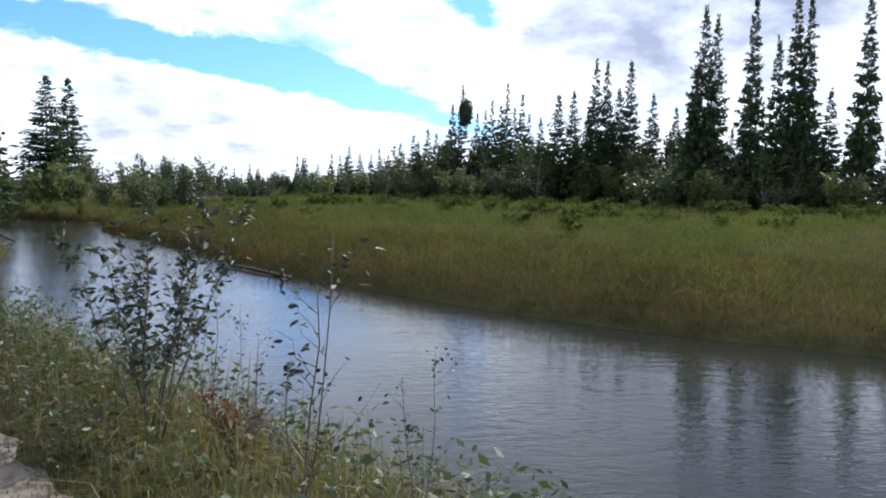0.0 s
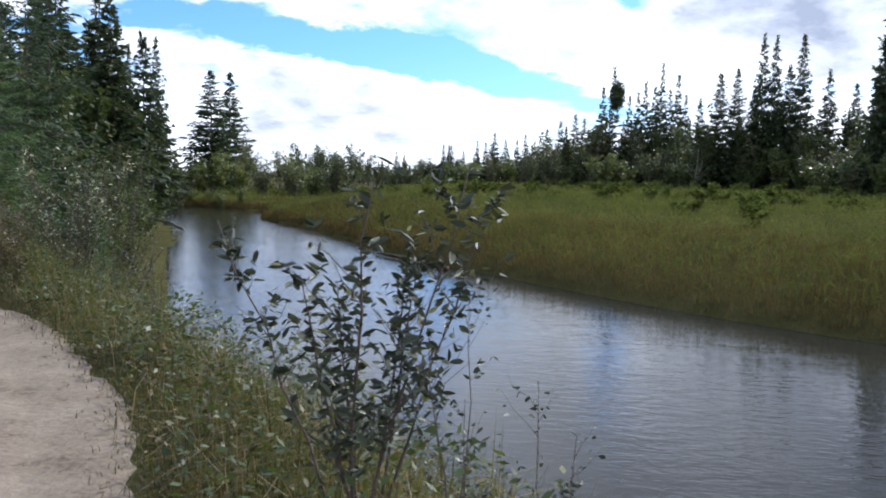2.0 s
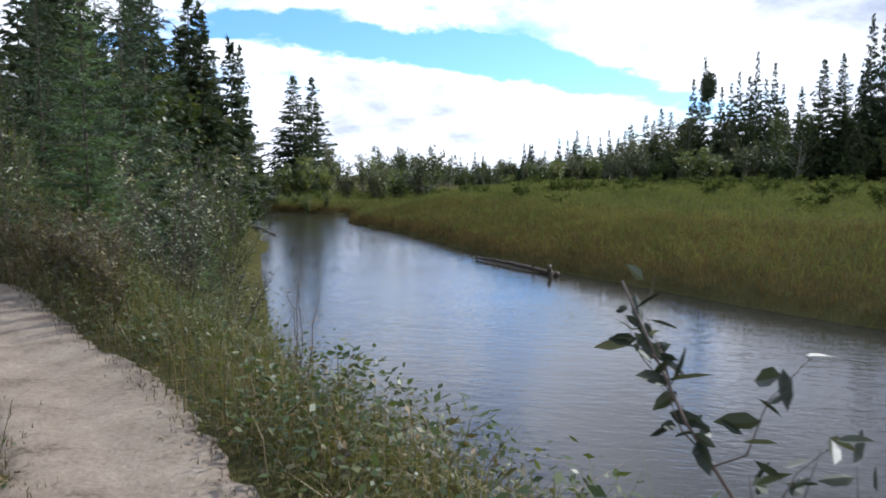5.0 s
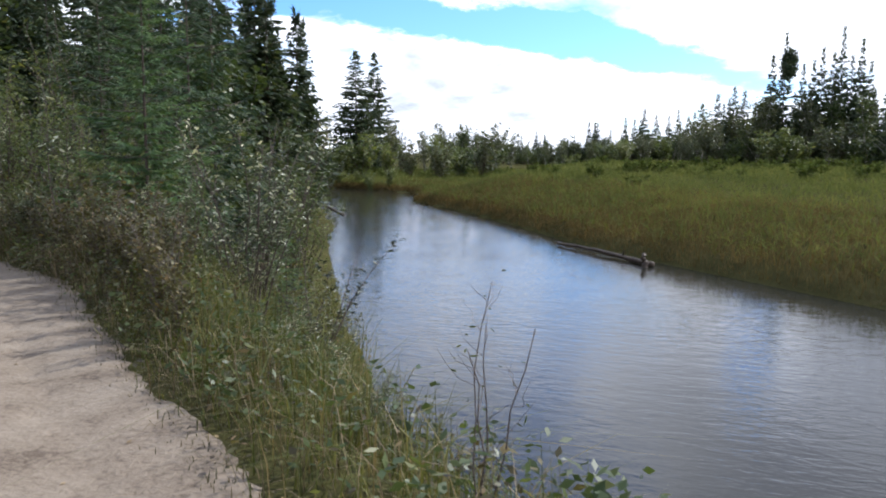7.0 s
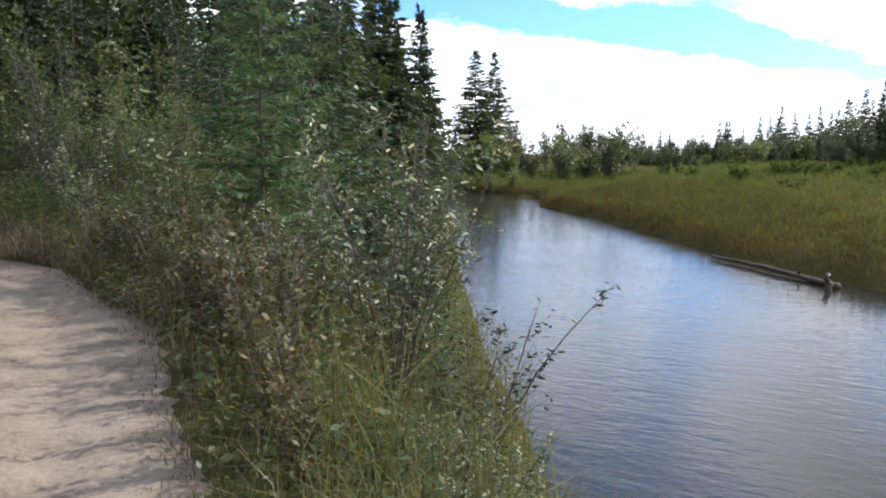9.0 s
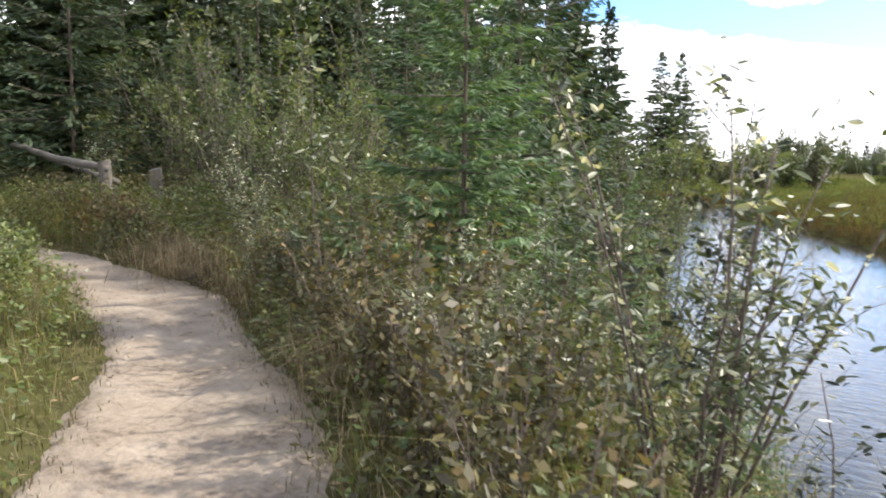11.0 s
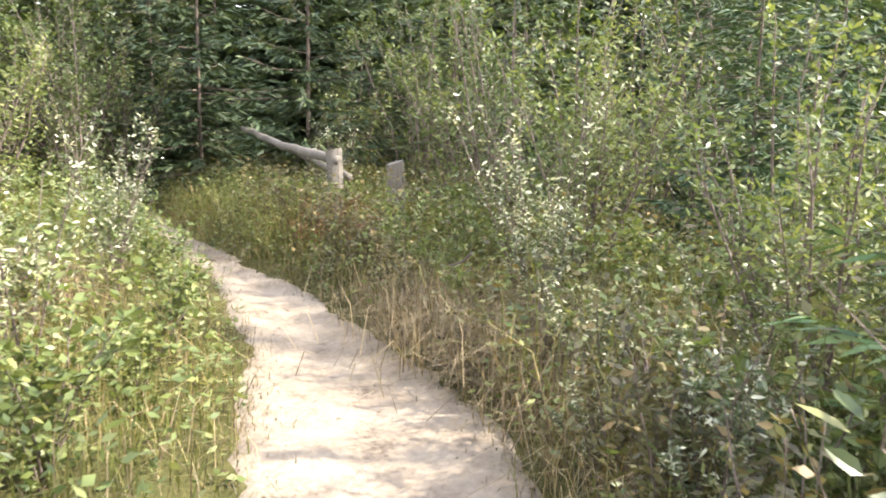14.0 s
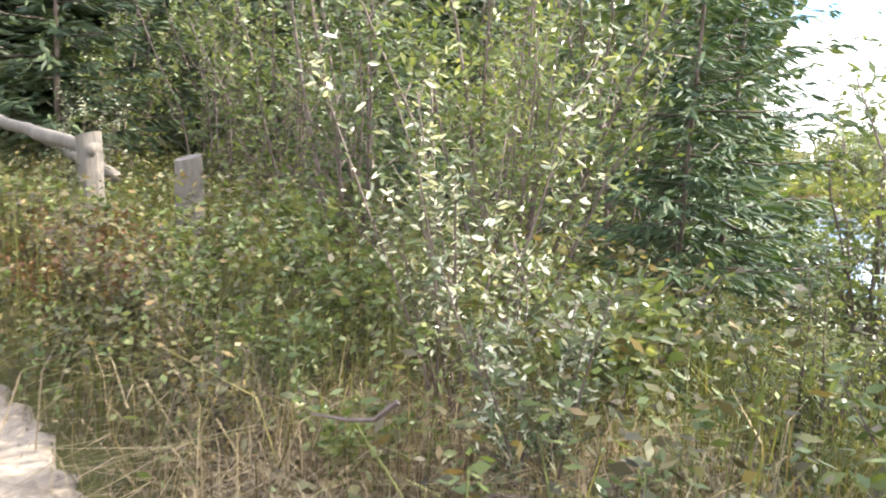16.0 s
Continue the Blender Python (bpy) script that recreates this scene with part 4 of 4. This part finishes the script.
def undergrowth(n_try, seed, mat, label, lo, hi, tall=0.62, creek_side=False):
    heap = Heap()
    r, xy, a, side_of = bank_points(n_try, seed, 0.03, 3.8)
    keep = (r.random(len(xy)) < 0.15 + 0.85 * clumpy(xy, 2.6) ** 2) & (xy[:, 0] + r.normal(0, 0.8, len(xy)) > lo) & (xy[:, 0] + r.normal(0, 0.8, len(xy)) < hi)
    keep &= (side_of > 0) | (not creek_side)
    xy, a = xy[keep], a[keep]
    per = 6
    b = np.repeat(np.column_stack([xy, ground_z(xy)]), per, 0)
    m = len(b)
    b += np.column_stack([r.normal(0, 0.05, m), r.normal(0, 0.05, m), r.uniform(0.05, tall, m) * np.repeat(np.clip(0.35 + a / 1.2, 0, 1) * (1 + 0.5 * np.clip((-8.5 - xy[:, 0]) / 1.5, 0, 1)), per)])
    g = r.uniform(0, 6.28, m)
    way = unit(np.column_stack([np.cos(g), np.sin(g), r.normal(0.1, 0.4, m)]))
    sd = unit(np.cross(way, unit(r.normal(0, 0.6, (m, 3)) + np.array([0, 0, 1.0]))))
    ll = r.uniform(0.025, 0.08, m)
    diamonds(heap, b, way, sd, ll, ll * r.uniform(0.3, 0.6, m))
    tagged(heap.mesh("undergrowth", mat), label, "undergrowth", kind="stuff")


undergrowth(130000, 205, M_LEAF, "dull green low herbs among the bank grass", -8.5, 9)
undergrowth(130000, 206, M_LEAF_BRIGHT, "fresh green leafy herbs round the bend of the path", -40, -8.5)
undergrowth(150000, 208, M_LEAF_OLIVE, "olive and brown withering weeds round the bend of the path", -40, -9.0, 0.75, True)
undergrowth(70000, 210, M_LEAF_OLIVE, "withering brownish weeds among the bank grass", -8.0, 9, 0.5)

heap = Heap()
for cx, cy, spread_r, n in ((-15.3, 14.7, 0.7, 5200), (-17.6, 11.5, 0.5, 2600), (-10.6, 12.6, 0.25, 900)):
    r = np.random.default_rng(int(n))
    xy = np.column_stack([cx + r.normal(0, spread_r, n), cy + r.normal(0, spread_r * 0.6, n)])
    blades(heap, np.column_stack([xy, ground_z(xy) + r.uniform(0, 0.22, n)]), r.uniform(0, 6.28, n), r.uniform(0.2, 0.55, n), r.normal(0, 1.6, n), r.uniform(0.004, 0.008, n), r)
tagged(heap.mesh("dead_grass_tangle", M_GRASS_DRY), "tangled mats of dead brown grass beside the path", "grass", kind="stuff")

heap = Heap()
r, xy, a, side_of = bank_points(420000, 207, -0.22, 0.12)
n = len(xy)
blades(heap, np.column_stack([xy, ground_z(xy) + 0.01]), r.uniform(0, 6.28, n), r.uniform(0.02, 0.09, n), r.normal(0, 1.3, n), r.uniform(0.003, 0.008, n), r)
tagged(heap.mesh("short_grass", M_GRASS_EDGE), "short trodden brownish grass at the edge of the sand", "grass", kind="stuff")

# far bank: sedge by the water, meadow grass above it
def far_points(n, seed, lo, hi, bias):
    r = np.random.default_rng(seed)
    seg = FAR_S[(FAR_S[:, 0] < 42) & (FAR_S[:, 0] > -60)]
    i = r.integers(0, len(seg) - 1, n)
    d = unit(seg[i + 1] - seg[i])
    p = seg[i] + (seg[i + 1] - seg[i]) * r.random(n)[:, None]
    off = lo + (hi - lo) * r.random(n) ** bias
    xy = p + np.stack([d[:, 1], -d[:, 0]], 1) * off[:, None] + r.normal(0, 0.3, (n, 2))
    df, _ = line_dist(xy, FAR_S)
    keep = df > 0.02
    return r, xy[keep], df[keep]


low_willow = make_shrub("low_willow", 75, 0.95, 0.9, 6, 6, 11, 0.15, 0.5, M_MEADOW_BUSH, "low green willow growing in the meadow", "shrub", "low meadow willows", 0.01, 0.1, None, 0.3, False, 0.3, True)
r, xy, df = far_points(260, 209, 9.0, 55.0, 0.8)
for k, (x, y) in enumerate(xy):
    plant(low_willow, USED, x, y, r.uniform(0, 360), r.uniform(1.0, 2.3), r.uniform(0.7, 1.6))

heap = Heap()
r, xy, df = far_points(100000, 211, 0.0, 9.0, 1.6)
n = len(xy)
dc = np.hypot(xy[:, 0] + 4, xy[:, 1] - 4)
blades(heap, np.column_stack([xy, ground_z(xy) - 0.03]), r.uniform(0, 6.28, n), r.uniform(0.25, 0.7, n) * np.clip(0.45 + df / 2.5, 0, 1), r.normal(0, 1.0, n), 0.005 + 0.0004 * dc, r)
tagged(heap.mesh("sedge", M_SEDGE), "brown sedge along the far waterline", "grass", kind="stuff")

heap = Heap()
r, xy, df = far_points(210000, 213, 1.0, 60.0, 1.9)
keep = r.random(len(xy)) < np.clip(df / 4.5, 0.15, 1)
xy, df = xy[keep], df[keep]
n = len(xy)
dc = np.hypot(xy[:, 0] + 4, xy[:, 1] - 4)
tall = 0.35 + 0.75 * clumpy(xy, 0.35)
way = unit(r.normal(0, 0.75, (n, 3)) + np.array([0, 0, 0.8]))
diamonds(heap, np.column_stack([xy, ground_z(xy) + r.uniform(-0.05, 0.5, n) * tall]), way, unit(np.cross(way, r.normal(0, 1, (n, 3)))), r.uniform(0.2, 0.5, n), 0.006 + 0.0009 * dc, 0.3)
tagged(heap.mesh("meadow_grass", M_MEADOW), "tall green meadow grass on the far bank", "grass", kind="stuff")

# ---- posts, logs, litter ----
def make_post(x, y, top, radius, turn):
    """A weathered round fence post with a slanting, split top."""
    root = thing("fence_post", "weathered grey wooden fence post standing in grass", "post", "fence posts")
    z0 = float(ground_z([(x, y)])[0]) - 0.1
    root.matrix_basis = pose(x, y, z0, 1.5, -2, turn)
    hgt = top - z0
    bm = bmesh.new()
    bmesh.ops.create_cone(bm, cap_ends=True, segments=14, radius1=radius * 1.08, radius2=radius, depth=hgt, matrix=Matrix.Translation((0, 0, hgt / 2)))
    bmesh.ops.subdivide_edges(bm, edges=[e for e in bm.edges if abs(e.verts[0].co.z - e.verts[1].co.z) > 0.1], cuts=5)
    for v in bm.verts:
        a_ = math.atan2(v.co.y, v.co.x)
        k = 1 + 0.05 * math.sin(5 * a_ + 1.3) + 0.03 * math.sin(9 * v.co.z + 2 * a_)
        v.co.x *= k
        v.co.y *= k
        if v.co.z > hgt - 0.02:
            v.co.z += 0.25 * v.co.x
    me = bpy.data.meshes.new("post_shaft")
    bm.to_mesh(me)
    bm.free()
    me.materials.append(M_DEADWOOD)
    ob = new("post_shaft", me)
    ob.parent = root
    return root


make_post(-21.23, 15.9, 3.42, 0.11, 20)
make_post(-19.8, 16.07, 3.30, 0.11, 75)


def make_log(name, label, pts, r0, r1, mat, stubs=0, seed=1):
    """A fallen trunk with broken branch stubs."""
    rng = np.random.default_rng(seed)
    root = thing(name, label, "log")
    p = np.array(pts, float)
    root.location = p[0]
    u = np.linspace(0, 1, 12)
    q = np.stack([np.interp(u, np.linspace(0, 1, len(p)), p[:, c]) for c in range(3)], 1) - p[0]
    q[1:-1] += rng.normal(0, r0 * 0.25, (10, 3))
    h = Heap()
    tube(h, q, np.linspace(r0, r1, 12) * rng.uniform(0.92, 1.08, 12), 9)
    h.mesh("log_trunk", mat, root, smooth=True)
    for s in range(stubs):
        k = int(rng.integers(2, 10))
        h = Heap()
        w = unit(rng.normal(0, 1, 3) + np.array([0, 0, 1.2]))
        ln = rng.uniform(0.15, 0.5)
        tube(h, q[k] + w * np.linspace(0, ln, 4)[:, None], np.linspace(r1 * 0.5, r1 * 0.2, 4), 5)
        h.mesh("branch_stub", mat, root, smooth=True)
    return root


make_log("fallen_log", "bare grey fallen log resting against a fence post", [(-21.15, 15.86, 3.28), (-23.2, 15.75, 3.48), (-25.6, 15.9, 3.72)], 0.075, 0.05, M_DEADWOOD, 0, 3)
make_log("fallen_log", "thin grey fallen trunk lying behind the fence posts", [(-21.4, 16.15, 3.02), (-23.6, 16.3, 3.30), (-26.2, 16.6, 3.52)], 0.06, 0.04, M_DEADWOOD, 1, 4)
make_log("stranded_log", "dark wet log stranded along the far waterline", [(-10.0, 35.3, 0.10), (-8.0, 33.0, 0.16), (-6.0, 30.75, 0.08)], 0.05, 0.09, M_WETWOOD, 2, 5)
make_log("stub_in_water", "short dark snag standing at the end of the log", [(-6.2, 30.5, -0.35), (-6.22, 30.52, 0.1), (-6.26, 30.55, 0.42)], 0.11, 0.07, M_WETWOOD, 0, 6)
make_log("white_snag", "white bleached branch on the near bank", [(-18.4, 33.6, 1.0), (-19.4, 34.0, 1.3), (-20.6, 34.3, 1.45)], 0.07, 0.04, M_DEADWOOD, 1, 7)

def make_brush_pile(x, y, radius, count, seed):
    """A heap of dead grey-brown twigs lying on the ground."""
    rng = np.random.default_rng(seed)
    root = thing("brush_pile", "heap of dead grey-brown twigs among the grass", "brush pile", "brush piles")
    root.location = (x, y, float(ground_z([(x, y)])[0]))
    h = Heap()
    for k in range(count):
        a_, ln = rng.uniform(0, 6.28), rng.uniform(0.25, 0.8)
        c = np.array([rng.normal(0, radius * 0.45), rng.normal(0, radius * 0.35), abs(rng.normal(0, 0.16)) + 0.03])
        w = unit(np.array([np.cos(a_), np.sin(a_), rng.normal(0, 0.3)]))
        q = c + w * np.linspace(-0.5, 0.5, 4)[:, None] * ln + rng.normal(0, 0.025, (4, 3))
        q[:, 2] = np.maximum(q[:, 2], -0.02)
        tube(h, q, np.linspace(0.008, 0.003, 4) * rng.uniform(0.6, 1.4), 4)
    tagged(h.mesh("twig", M_STEM, root), kind="stuff")
    return root


make_brush_pile(-15.3, 14.7, 0.9, 90, 61)
make_brush_pile(-17.7, 11.5, 0.7, 80, 62)

heap = Heap()
r, xy = scatter(34000, (-22, 1, 0, 15), 301)
dt, ti = line_dist(xy, TRAIL_D)
e = np.abs(dt) / TRAIL_D[ti, 2]
keep = (e < 1.15) & (r.random(len(xy)) < 0.015 + 0.75 * np.clip(e - 0.5, 0, 1) ** 1.6)
xy = xy[keep]
n = len(xy)
g = r.uniform(0, 6.28, n)
way = unit(np.column_stack([np.cos(g), np.sin(g), r.normal(0.05, 0.15, n)]))
sd = unit(np.cross(way, unit(r.normal(0, 0.25, (n, 3)) + np.array([0, 0, 1.0]))))
ll = r.uniform(0.02, 0.055, n)
folded(heap, np.column_stack([xy, ground_z(xy) + 0.045]), way, sd, ll, ll * r.uniform(0.25, 0.6, n))
M_LITTER = leaf_material("leaf_litter", [(0, (0.05, 0.035, 0.02)), (0.6, (0.13, 0.085, 0.045)), (1, (0.32, 0.24, 0.14))], 0.7, 0.1)
tagged(heap.mesh("leaf_litter", M_LITTER), "dry brown leaves and bits of bark on the sand", "leaves", kind="stuff")
